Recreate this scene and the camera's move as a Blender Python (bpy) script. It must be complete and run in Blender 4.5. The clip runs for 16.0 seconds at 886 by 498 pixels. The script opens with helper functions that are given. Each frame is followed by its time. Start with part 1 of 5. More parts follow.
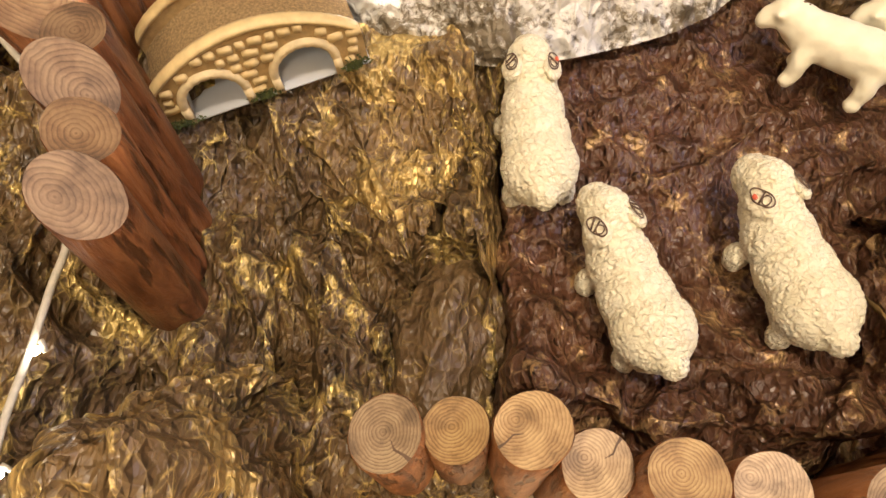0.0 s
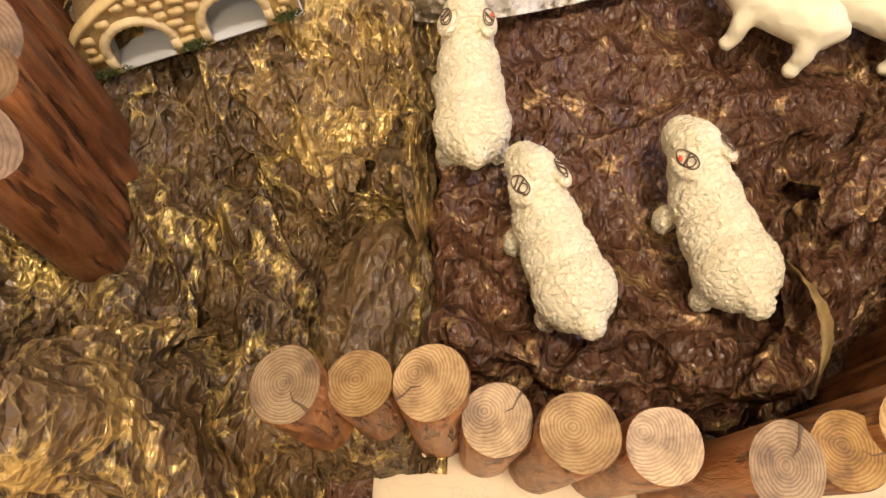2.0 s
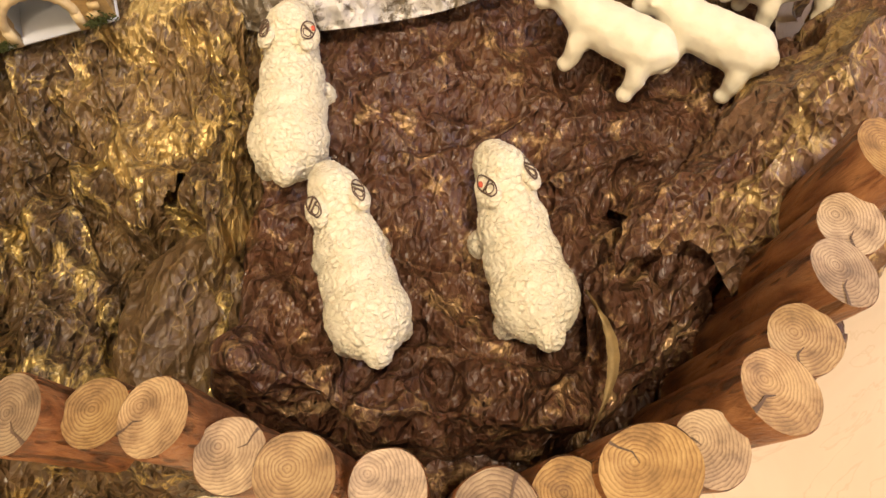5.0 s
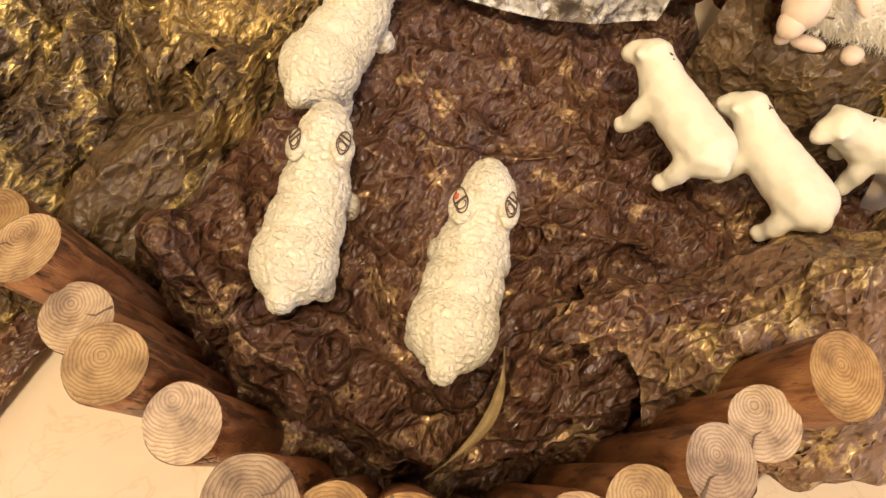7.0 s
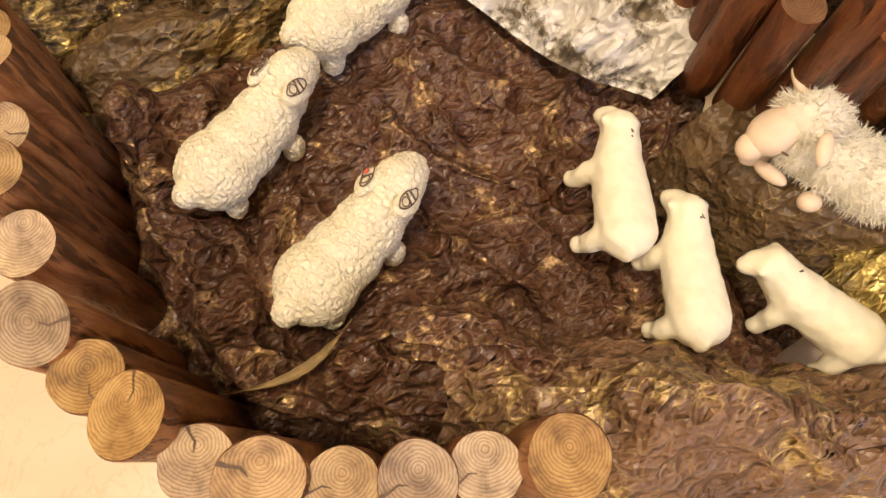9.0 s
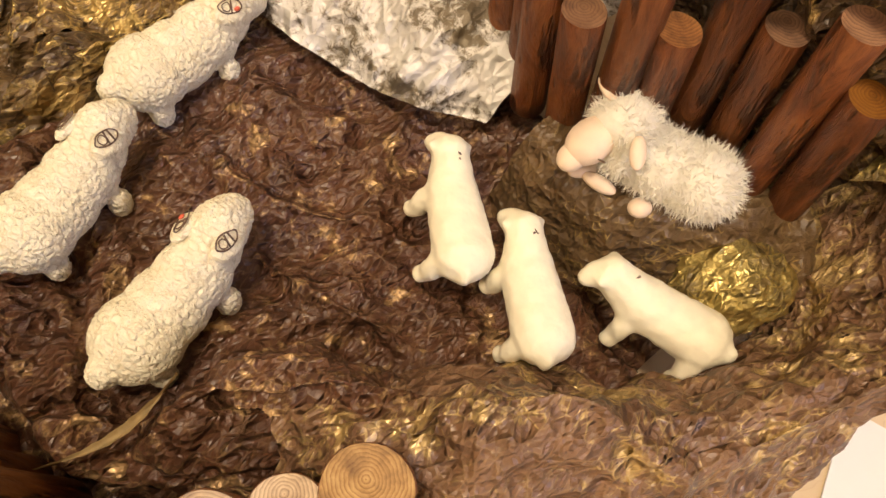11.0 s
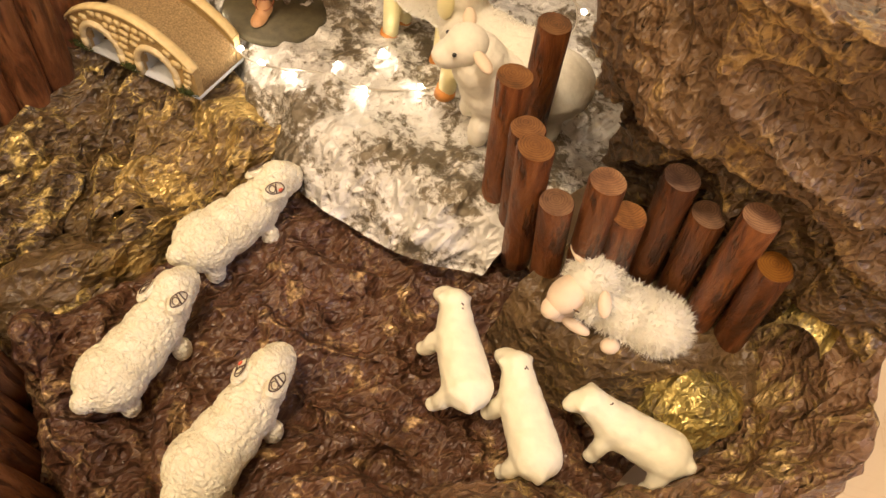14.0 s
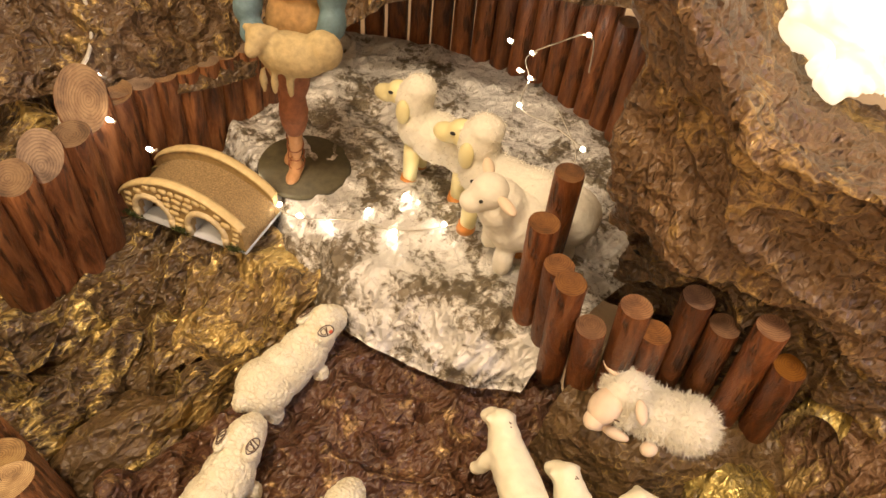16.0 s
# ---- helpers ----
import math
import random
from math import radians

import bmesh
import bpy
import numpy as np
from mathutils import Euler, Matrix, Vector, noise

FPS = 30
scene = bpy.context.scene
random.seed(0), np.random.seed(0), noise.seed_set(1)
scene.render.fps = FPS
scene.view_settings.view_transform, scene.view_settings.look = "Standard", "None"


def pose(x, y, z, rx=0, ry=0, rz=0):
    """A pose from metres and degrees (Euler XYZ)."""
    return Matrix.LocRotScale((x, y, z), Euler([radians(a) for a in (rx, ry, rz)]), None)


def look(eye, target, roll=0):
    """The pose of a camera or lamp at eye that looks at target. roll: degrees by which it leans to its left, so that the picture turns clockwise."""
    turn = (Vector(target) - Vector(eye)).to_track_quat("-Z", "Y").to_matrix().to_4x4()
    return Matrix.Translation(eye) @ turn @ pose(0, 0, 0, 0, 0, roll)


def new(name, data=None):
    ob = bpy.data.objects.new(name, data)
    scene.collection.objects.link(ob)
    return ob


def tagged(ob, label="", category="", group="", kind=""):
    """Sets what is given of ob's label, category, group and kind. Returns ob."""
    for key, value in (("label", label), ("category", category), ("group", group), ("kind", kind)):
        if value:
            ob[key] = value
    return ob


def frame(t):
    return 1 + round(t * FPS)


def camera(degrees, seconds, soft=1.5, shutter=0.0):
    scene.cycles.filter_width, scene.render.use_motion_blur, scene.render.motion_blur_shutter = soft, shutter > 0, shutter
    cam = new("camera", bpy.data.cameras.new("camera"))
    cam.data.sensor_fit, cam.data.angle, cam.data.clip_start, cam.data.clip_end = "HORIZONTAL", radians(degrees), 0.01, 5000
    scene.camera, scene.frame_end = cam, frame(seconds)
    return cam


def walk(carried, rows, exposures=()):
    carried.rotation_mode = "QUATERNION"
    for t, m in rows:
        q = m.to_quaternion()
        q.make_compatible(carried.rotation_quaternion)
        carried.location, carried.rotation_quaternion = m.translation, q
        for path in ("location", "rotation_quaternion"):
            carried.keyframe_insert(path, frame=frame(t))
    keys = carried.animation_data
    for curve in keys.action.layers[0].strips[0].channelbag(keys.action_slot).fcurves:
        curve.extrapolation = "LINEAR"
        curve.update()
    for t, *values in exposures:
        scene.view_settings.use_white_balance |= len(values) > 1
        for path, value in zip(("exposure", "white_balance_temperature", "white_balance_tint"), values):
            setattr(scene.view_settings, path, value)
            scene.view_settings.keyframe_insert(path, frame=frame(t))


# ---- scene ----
cam = camera(65.2, 16.0)
PATH = [
    (0, (0.016, 0.014, 0.391), (-0.077, 0.94, -1.379), -5.7),
    (0.5, (0.029, 0.009, 0.389), (-0.044, 0.919, -1.391), -4.3),
    (1, (0.041, 0.007, 0.388), (-0.026, 0.905, -1.398), -4.4),
    (1.5, (0.047, 0.008, 0.386), (-0.035, 0.87, -1.417), -5.9),
    (2, (0.051, 0.009, 0.384), (-0.012, 0.861, -1.424), -3.3),
    (2.5, (0.059, 0.01, 0.383), (0.027, 0.859, -1.428), -1.6),
    (3, (0.074, 0.01, 0.383), (0.082, 0.871, -1.422), 1.0),
    (3.5, (0.091, 0.01, 0.383), (0.107, 0.849, -1.432), 0.8),
    (4, (0.114, 0.014, 0.38), (0.123, 0.842, -1.441), 0.7),
    (4.5, (0.13, 0.021, 0.38), (0.144, 0.853, -1.438), 1.6),
    (5, (0.148, 0.03, 0.382), (0.133, 0.865, -1.435), 1.3),
    (5.2, (0.157, 0.033, 0.383), (0.114, 0.855, -1.44), 0.1),
    (7.3, (0.221, 0.075, 0.38), (-0.022, 0.742, -1.49), 16.6),
    (7.5, (0.231, 0.081, 0.387), (-0.014, 0.727, -1.49), 18.7),
    (8, (0.251, 0.087, 0.399), (-0.04, 0.671, -1.491), 21.9),
    (8.5, (0.28, 0.101, 0.41), (-0.156, 0.584, -1.481), 17.8),
    (9, (0.298, 0.126, 0.406), (-0.139, 0.651, -1.474), 17.0),
    (9.2, (0.301, 0.134, 0.405), (-0.134, 0.686, -1.467), 17.2),
    (11.3, (0.352, 0.18, 0.397), (-0.149, 0.923, -1.391), 16.3),
    (11.5, (0.355, 0.184, 0.399), (-0.143, 0.953, -1.38), 16.9),
    (12, (0.363, 0.197, 0.406), (-0.145, 1.013, -1.348), 16.5),
    (12.5, (0.368, 0.207, 0.414), (-0.138, 1.078, -1.313), 17.5),
    (12.9, (0.362, 0.203, 0.439), (-0.21, 1.053, -1.279), 14.6),
    (13, (0.361, 0.193, 0.441), (-0.243, 1.07, -1.253), 14.5),
    (13.5, (0.348, 0.162, 0.462), (-0.336, 1.041, -1.199), 11.9),
    (14, (0.348, 0.142, 0.484), (-0.336, 1.049, -1.162), 13.0),
    (14.5, (0.344, 0.122, 0.501), (-0.368, 1.035, -1.13), 12.2),
    (15, (0.332, 0.104, 0.519), (-0.396, 1.066, -1.076), 11.7),
    (15.5, (0.318, 0.092, 0.524), (-0.44, 1.081, -1.04), 10.0),
    (16, (0.318, 0.098, 0.539), (-0.48, 1.186, -0.938), 8.3),
]
EXPOSURES = [(0.0, 0.0, 6250, 10), (5.0, -0.05, 6400, 10), (9.0, -0.10, 6500, 10), (12.5, -0.10, 6750, 11), (16.0, -0.22, 7250, 13)]
walk(cam, [(t, look(eye, target, roll)) for t, eye, target, roll in PATH], EXPOSURES)

# ---- light ----
world = bpy.data.worlds.new("world")
scene.world = world
world.use_nodes = True
world.node_tree.nodes["Background"].inputs["Color"].default_value = (1.0, 0.86, 0.66, 1)
world.node_tree.nodes["Background"].inputs["Strength"].default_value = 0.25


def area(name, m, sx, sy, power, colour):
    d = bpy.data.lights.new(name, "AREA")
    d.shape, d.size, d.size_y, d.energy, d.color = "RECTANGLE", sx, sy, power, colour
    ob = new(name, d)
    ob.matrix_world = m
    return ob


WARM = (1.0, 0.81, 0.59)
area("unseen_ceiling_lamp", look((0.30, -0.25, 2.42), (0.30, -0.25, 0)), 0.24, 0.24, 46, WARM)
# front fill lamp, added to brighten the upright paper faces; no known source
area("unseen_ceiling_lamp", look((0.25, -1.7, 2.42), (0.25, -1.7, 0)), 0.24, 0.24, 34, WARM)
area("unseen_ceiling_lamp", look((-0.8, 0.1, 2.42), (-0.8, 0.1, 0)), 0.24, 0.24, 6, WARM)
area("window_daylight", look((2.42, 0.6, 1.3), (0, 0.3, 0.0)), 0.9, 1.0, 30, (0.62, 0.64, 1.0))


# ---- materials ----
def mat(name):
    m = bpy.data.materials.new(name)
    m.use_nodes = True
    nt = m.node_tree
    return m, nt, nt.nodes["Principled BSDF"]


def nd(nt, kind, **kw):
    n = nt.nodes.new(kind)
    for k, v in kw.items():
        if k in n.inputs:
            n.inputs[k].default_value = v
    return n


def ramp(nt, src, stops):
    r = nt.nodes.new("ShaderNodeValToRGB")
    r.color_ramp.elements[0].position, r.color_ramp.elements[0].color = stops[0][0], (*stops[0][1], 1)
    r.color_ramp.elements[1].position, r.color_ramp.elements[1].color = stops[-1][0], (*stops[-1][1], 1)
    for p, c in stops[1:-1]:
        e = r.color_ramp.elements.new(p)
        e.color = (*c, 1)
    nt.links.new(src, r.inputs["Fac"])
    return r


def mixc(nt, fac, a, b, mode="MIX"):
    m = nt.nodes.new("ShaderNodeMix")
    m.data_type, m.blend_type = "RGBA", mode
    for sock, v in ((m.inputs[0], fac), (m.inputs[6], a), (m.inputs[7], b)):
        if isinstance(v, (float, int)):
            sock.default_value = v
        elif isinstance(v, tuple):
            sock.default_value = (*v, 1)
        else:
            nt.links.new(v, sock)
    return m.outputs[2]


def coords(nt, scale=(1, 1, 1), which="Object"):
    tc = nt.nodes.new("ShaderNodeTexCoord")
    mp = nt.nodes.new("ShaderNodeMapping")
    mp.inputs["Scale"].default_value = scale
    nt.links.new(tc.outputs[which], mp.inputs["Vector"])
    return mp.outputs["Vector"]


def noise_tex(nt, vec, scale, detail=4.0, rough=0.55, dist=0.0):
    n = nd(nt, "ShaderNodeTexNoise", Scale=scale, Detail=detail, Roughness=rough, Distortion=dist)
    nt.links.new(vec, n.inputs["Vector"])
    return n.outputs["Fac"]


def bump(nt, bsdf, heights):
    last = None
    for src, strength, dist in heights:
        b = nt.nodes.new("ShaderNodeBump")
        b.inputs["Strength"].default_value, b.inputs["Distance"].default_value = strength, dist
        nt.links.new(src, b.inputs["Height"])
        if last:
            nt.links.new(last, b.inputs["Normal"])
        last = b.outputs["Normal"]
    nt.links.new(last, bsdf.inputs["Normal"])


def math_node(nt, op, a, b=None, clamp=False):
    n = nt.nodes.new("ShaderNodeMath")
    n.operation, n.use_clamp = op, clamp
    for sock, v in zip(n.inputs, (a, b)):
        if isinstance(v, (float, int)):
            sock.default_value = v
        elif v is not None:
            nt.links.new(v, sock)
    return n.outputs[0]


def span(nt, src, lo, hi):
    mr = nt.nodes.new("ShaderNodeMapRange")
    mr.interpolation_type = "SMOOTHSTEP"
    mr.inputs["From Min"].default_value, mr.inputs["From Max"].default_value = lo, hi
    nt.links.new(src, mr.inputs["Value"])
    return mr.outputs[0]


def crease(nt, vec, scale, shift):
    """Distance from a net of straight crease lines, flat in between: 0 on the line, at most about 0.4."""
    mp = nt.nodes.new("ShaderNodeMapping")
    mp.inputs["Location"].default_value = (shift, -0.7 * shift, 0.4 * shift)
    mp.inputs["Rotation"].default_value = (0.5 * shift, 0.3 * shift, shift)
    mp.inputs["Scale"].default_value = (1.0, 0.62, 0.8)
    nt.links.new(vec, mp.inputs["Vector"])
    vo = nt.nodes.new("ShaderNodeTexVoronoi")
    vo.feature = "DISTANCE_TO_EDGE"
    vo.inputs["Scale"].default_value = scale
    nt.links.new(mp.outputs["Vector"], vo.inputs["Vector"])
    return vo.outputs["Distance"]


def paper(name, dark, brown, gold, cover, stretch=(1, 1, 1), metal=0.6, patch=24.0, line=0.75, rough=0.38, fine=1.0):
    """Crumpled packing paper, painted brown; gold dry-brushed in patches (cover: their share) that catch the crease lines."""
    m, nt, b = mat(name)
    v = coords(nt, stretch)
    base = ramp(nt, noise_tex(nt, v, 34, 6, 0.7), [(0.32, dark), (0.68, brown)])
    nz = nd(nt, "ShaderNodeTexNoise", Scale=40.0, Detail=2.0, Roughness=0.5)
    nt.links.new(v, nz.inputs["Vector"])
    wv = nt.nodes.new("ShaderNodeVectorMath"); wv.operation = "MULTIPLY_ADD"
    nt.links.new(nz.outputs["Color"], wv.inputs[0]); wv.inputs[1].default_value = (0.005, 0.005, 0.005)
    nt.links.new(v, wv.inputs[2])
    folds = [crease(nt, wv.outputs[0], s, 1.7 * k) for k, s in enumerate((48, 92, 150, 260))]
    lines = math_node(nt, "MAXIMUM", math_node(nt, "SUBTRACT", 1.0, span(nt, folds[1], 0.0, 0.07)), math_node(nt, "SUBTRACT", 1.0, span(nt, folds[2], 0.0, 0.09)))
    lines = math_node(nt, "MULTIPLY", lines, span(nt, noise_tex(nt, v, 90, 2), 0.38, 0.60))
    big = noise_tex(nt, v, patch, 5, 0.62, 0.6)
    mid = noise_tex(nt, v, 170, 4, 0.65, 0.8)
    geo = nt.nodes.new("ShaderNodeNewGeometry")
    point = math_node(nt, "MULTIPLY", math_node(nt, "SUBTRACT", geo.outputs["Pointiness"], 0.5), 1.6)
    score = math_node(nt, "ADD", big, point)
    score = math_node(nt, "ADD", score, math_node(nt, "MULTIPLY", math_node(nt, "SUBTRACT", lines, 0.25), 0.30 * line))
    score = math_node(nt, "ADD", score, math_node(nt, "MULTIPLY", math_node(nt, "SUBTRACT", mid, 0.5), 0.42))
    mask = span(nt, score, 0.68 - 0.36 * cover, 0.82 - 0.36 * cover)
    worn = mixc(nt, math_node(nt, "MULTIPLY", lines, 0.30), base.outputs["Color"], tuple(0.6 * p + 0.4 * q for p, q in zip(brown, gold)))
    nt.links.new(mixc(nt, math_node(nt, "MULTIPLY", mask, 0.88), worn, gold), b.inputs["Base Color"])
    nt.links.new(math_node(nt, "MULTIPLY", mask, metal), b.inputs["Metallic"])
    nt.links.new(math_node(nt, "ADD", math_node(nt, "MULTIPLY", mid, 0.22), rough - 0.11), b.inputs["Roughness"])
    b.inputs["Specular IOR Level"].default_value = 0.5
    bump(nt, b, [(f, 1.0, -k * fine / s) for f, k, s in zip(folds, (0.36, 0.48, 0.50, 0.38), (48, 92, 150, 260))])
    return m


def wood(name, light, dark, ring_light, ring_dark, ring_scale=260.0):
    """Side and end grain of a log whose axis is its own z."""
    m, nt, b = mat(name + "_side")
    oi = nt.nodes.new("ShaderNodeObjectInfo")
    v = coords(nt, (1, 1, 0.2))
    ad = nt.nodes.new("ShaderNodeVectorMath"); ad.operation = "ADD"
    nt.links.new(v, ad.inputs[0]); nt.links.new(oi.outputs["Random"], ad.inputs[1])
    v = ad.outputs[0]
    g = noise_tex(nt, v, 130, 6, 0.65, 0.4)
    g2 = noise_tex(nt, v, 75, 5, 0.65, 1.2)
    c = ramp(nt, g, [(0.3, dark), (0.5, tuple(0.5 * (p + q) for p, q in zip(light, dark))), (0.72, light)])
    c2 = ramp(nt, g2, [(0.36, (0.12, 0.07, 0.05)), (0.44, (0.58, 0.44, 0.36)), (0.55, (1, 1, 1))])
    o = mixc(nt, 0.75, c.outputs["Color"], c2.outputs["Color"], "MULTIPLY")
    hs = nt.nodes.new("ShaderNodeHueSaturation")
    mr = nt.nodes.new("ShaderNodeMapRange")
    mr.inputs["To Min"].default_value, mr.inputs["To Max"].default_value = 0.75, 1.2
    nt.links.new(oi.outputs["Random"], mr.inputs["Value"]); nt.links.new(mr.outputs[0], hs.inputs["Value"])
    nt.links.new(o, hs.inputs["Color"]); nt.links.new(hs.outputs["Color"], b.inputs["Base Color"])
    b.inputs["Roughness"].default_value = 0.45
    flake = noise_tex(nt, coords(nt, (1, 1, 0.16)), 120, 3, 0.55)
    fm = math_node(nt, "MULTIPLY", math_node(nt, "SUBTRACT", 1.0, span(nt, flake, 0.36, 0.43)), 0.75)
    nt.links.new(mixc(nt, fm, hs.outputs["Color"], tuple(0.22 * p for p in dark)), b.inputs["Base Color"])
    bump(nt, b, [(g, 0.6, 0.003), (g2, 0.7, 0.004), (span(nt, flake, 0.36, 0.43), 0.8, 0.0012)])
    e, nt, b = mat(name + "_end")
    oi = nt.nodes.new("ShaderNodeObjectInfo")
    v0 = coords(nt, (1, 1, 0.15))
    v = v0
    av = nt.nodes.new("ShaderNodeVectorMath"); av.operation = "ADD"
    nt.links.new(v0, av.inputs[0]); nt.links.new(oi.outputs["Random"], av.inputs[1])
    w = nt.nodes.new("ShaderNodeTexWave"); w.wave_type, w.rings_direction, w.wave_profile = "RINGS", "Z", "SAW"
    for k, x in (("Scale", ring_scale), ("Distortion", 5.5), ("Detail", 3.0), ("Detail Scale", 0.8)):
        w.inputs[k].default_value = x
    pith = nt.nodes.new("ShaderNodeVectorMath"); pith.operation = "MULTIPLY_ADD"
    nt.links.new(oi.outputs["Random"], pith.inputs[0]); pith.inputs[1].default_value = (0.008, -0.006, 0.0)
    nt.links.new(v, pith.inputs[2]); nt.links.new(pith.outputs[0], w.inputs["Vector"])
    g = noise_tex(nt, av.outputs[0], 70, 5, 0.65)
    fibre = noise_tex(nt, v, 900, 2)
    c = ramp(nt, w.outputs["Fac"], [(0.0, ring_dark), (0.35, ring_light), (1.0, tuple(0.5 * p + 0.5 * q for p, q in zip(ring_light, ring_dark)))])
    st = ramp(nt, g, [(0.34, (0.34, 0.28, 0.26)), (0.48, (0.74, 0.67, 0.63)), (0.60, (1, 1, 1))])
    mean = tuple(0.55 * p + 0.45 * q for p, q in zip(ring_light, ring_dark))
    fade = noise_tex(nt, av.outputs[0], 55, 3, 0.6)
    soft = mixc(nt, math_node(nt, "MULTIPLY", span(nt, fade, 0.40, 0.70), 0.55), c.outputs["Color"], mean)
    o = mixc(nt, 0.85, soft, st.outputs["Color"], "MULTIPLY")
    hs = nt.nodes.new("ShaderNodeHueSaturation")
    wn = nt.nodes.new("ShaderNodeTexWhiteNoise")
    wn.noise_dimensions = "1D"
    nt.links.new(oi.outputs["Random"], wn.inputs["W"])
    nt.links.new(math_node(nt, "ADD", math_node(nt, "MULTIPLY", wn.outputs["Value"], 0.45), 0.72), hs.inputs["Saturation"])
    mr = nt.nodes.new("ShaderNodeMapRange")
    mr.inputs["To Min"].default_value, mr.inputs["To Max"].default_value = 0.7, 1.25
    nt.links.new(oi.outputs["Random"], mr.inputs["Value"]); nt.links.new(mr.outputs[0], hs.inputs["Value"])
    nt.links.new(o, hs.inputs["Color"]); nt.links.new(hs.outputs["Color"], b.inputs["Base Color"])
    b.inputs["Roughness"].default_value = 0.6
    bump(nt, b, [(w.outputs["Fac"], 0.25, 0.0006), (fibre, 0.3, 0.0006)])
    return m, e


def plain(name, colour, rough=0.6, vary=0.15, scale=60, bumpy=0.2, metal=0.0, dist=0.001):
    m, nt, b = mat(name)
    v = coords(nt)
    n = noise_tex(nt, v, scale, 5, 0.6)
    n2 = noise_tex(nt, v, scale * 6, 3, 0.6)
    lo, hi = tuple(p * (1 - vary) for p in colour), tuple(min(1, p * (1 + vary)) for p in colour)
    nt.links.new(ramp(nt, n, [(0.3, lo), (0.7, hi)]).outputs["Color"], b.inputs["Base Color"])
    b.inputs["Roughness"].default_value, b.inputs["Metallic"].default_value = rough, metal
    bump(nt, b, [(n, bumpy, dist), (n2, bumpy, dist * 0.5)])
    return m


PAPER_GOLD = paper("gold_brushed_paper", (0.042, 0.026, 0.012), (0.150, 0.089, 0.037), (0.64, 0.48, 0.17), 0.46, (1.1, 0.9, 1), 0.75, 26, 0.30)
PAPER_SWATH = paper("bronze_gold_paper", (0.085, 0.052, 0.022), (0.225, 0.140, 0.058), (0.64, 0.47, 0.18), 0.62, (1.1, 0.85, 1), 0.7, 30, 0.30)
PAPER_DARK = paper("dark_brown_paper", (0.054, 0.0240, 0.0135), (0.132, 0.058, 0.030), (0.55, 0.37, 0.18), 0.36, (1, 1, 1), 0.65, 34, 0.12)
PAPER_TAN = paper("tan_hill_paper", (0.096, 0.055, 0.028), (0.205, 0.120, 0.062), (0.46, 0.31, 0.13), 0.36, (1, 1, 1), 0.5, 18, 0.25)
PAPER_RIDGE = paper("ridge_paper", (0.105, 0.055, 0.030), (0.245, 0.138, 0.074), (0.58, 0.43, 0.19), 0.48, (1, 1, 1), 0.6, 22, 0.35)
PAPER_HILL = paper("brown_hill_paper", (0.060, 0.036, 0.018), (0.140, 0.082, 0.040), (0.46, 0.32, 0.12), 0.28, (1, 1, 1), 0.5, 26, 0.3)
PAPER_LOBE = paper("olive_brown_paper", (0.085, 0.052, 0.024), (0.165, 0.102, 0.046), (0.46, 0.33, 0.13), 0.22, (1, 1, 1), 0.5, 30, 0.6, 0.40, 0.7)
PAPER_BRIGHT = paper("bright_gold_paper", (0.12, 0.085, 0.03), (0.24, 0.17, 0.065), (0.68, 0.55, 0.20), 0.85, (1, 1, 1), 0.8, 30)
PINE_SIDE, PINE_END = wood("pine", (0.46, 0.22, 0.085), (0.22, 0.080, 0.026), (0.60, 0.42, 0.20), (0.22, 0.120, 0.048), 215)
TALL_SIDE, TALL_END = wood("weathered_pine", (0.40, 0.165, 0.058), (0.13, 0.045, 0.016), (0.34, 0.205, 0.095), (0.14, 0.075, 0.03), 150)
STAIN_SIDE, STAIN_END = wood("stained_pine", (0.30, 0.105, 0.030), (0.115, 0.034, 0.010), (0.34, 0.16, 0.055), (0.13, 0.05, 0.018), 190)


def silver_material():
    m, nt, b = mat("silver_white_paper")
    v = coords(nt)
    big = noise_tex(nt, v, 26, 4)
    mid = noise_tex(nt, v, 150, 6, 0.75, 0.5)
    s = nt.nodes.new("ShaderNodeMath"); s.operation = "MULTIPLY_ADD"
    nt.links.new(big, s.inputs[0]); s.inputs[1].default_value = 1.1; nt.links.new(mid, s.inputs[2])
    mr = nt.nodes.new("ShaderNodeMapRange")
    mr.inputs["From Min"].default_value, mr.inputs["From Max"].default_value = 1.03, 1.17
    nt.links.new(s.outputs[0], mr.inputs["Value"])
    col = mixc(nt, mr.outputs[0], (0.66, 0.64, 0.59), (0.17, 0.14, 0.095))
    nt.links.new(col, b.inputs["Base Color"])
    mm = nt.nodes.new("ShaderNodeMath"); mm.operation = "MULTIPLY_ADD"
    nt.links.new(mr.outputs[0], mm.inputs[0]); mm.inputs[1].default_value = 0.25; mm.inputs[2].default_value = 0.25
    nt.links.new(mm.outputs[0], b.inputs["Metallic"])
    b.inputs["Roughness"].default_value = 0.38
    bump(nt, b, [(crease(nt, v, 60, 0.8), 1.0, -0.006), (crease(nt, v, 150, 2.1), 1.0, -0.0024), (mid, 0.5, 0.002)])
    return m


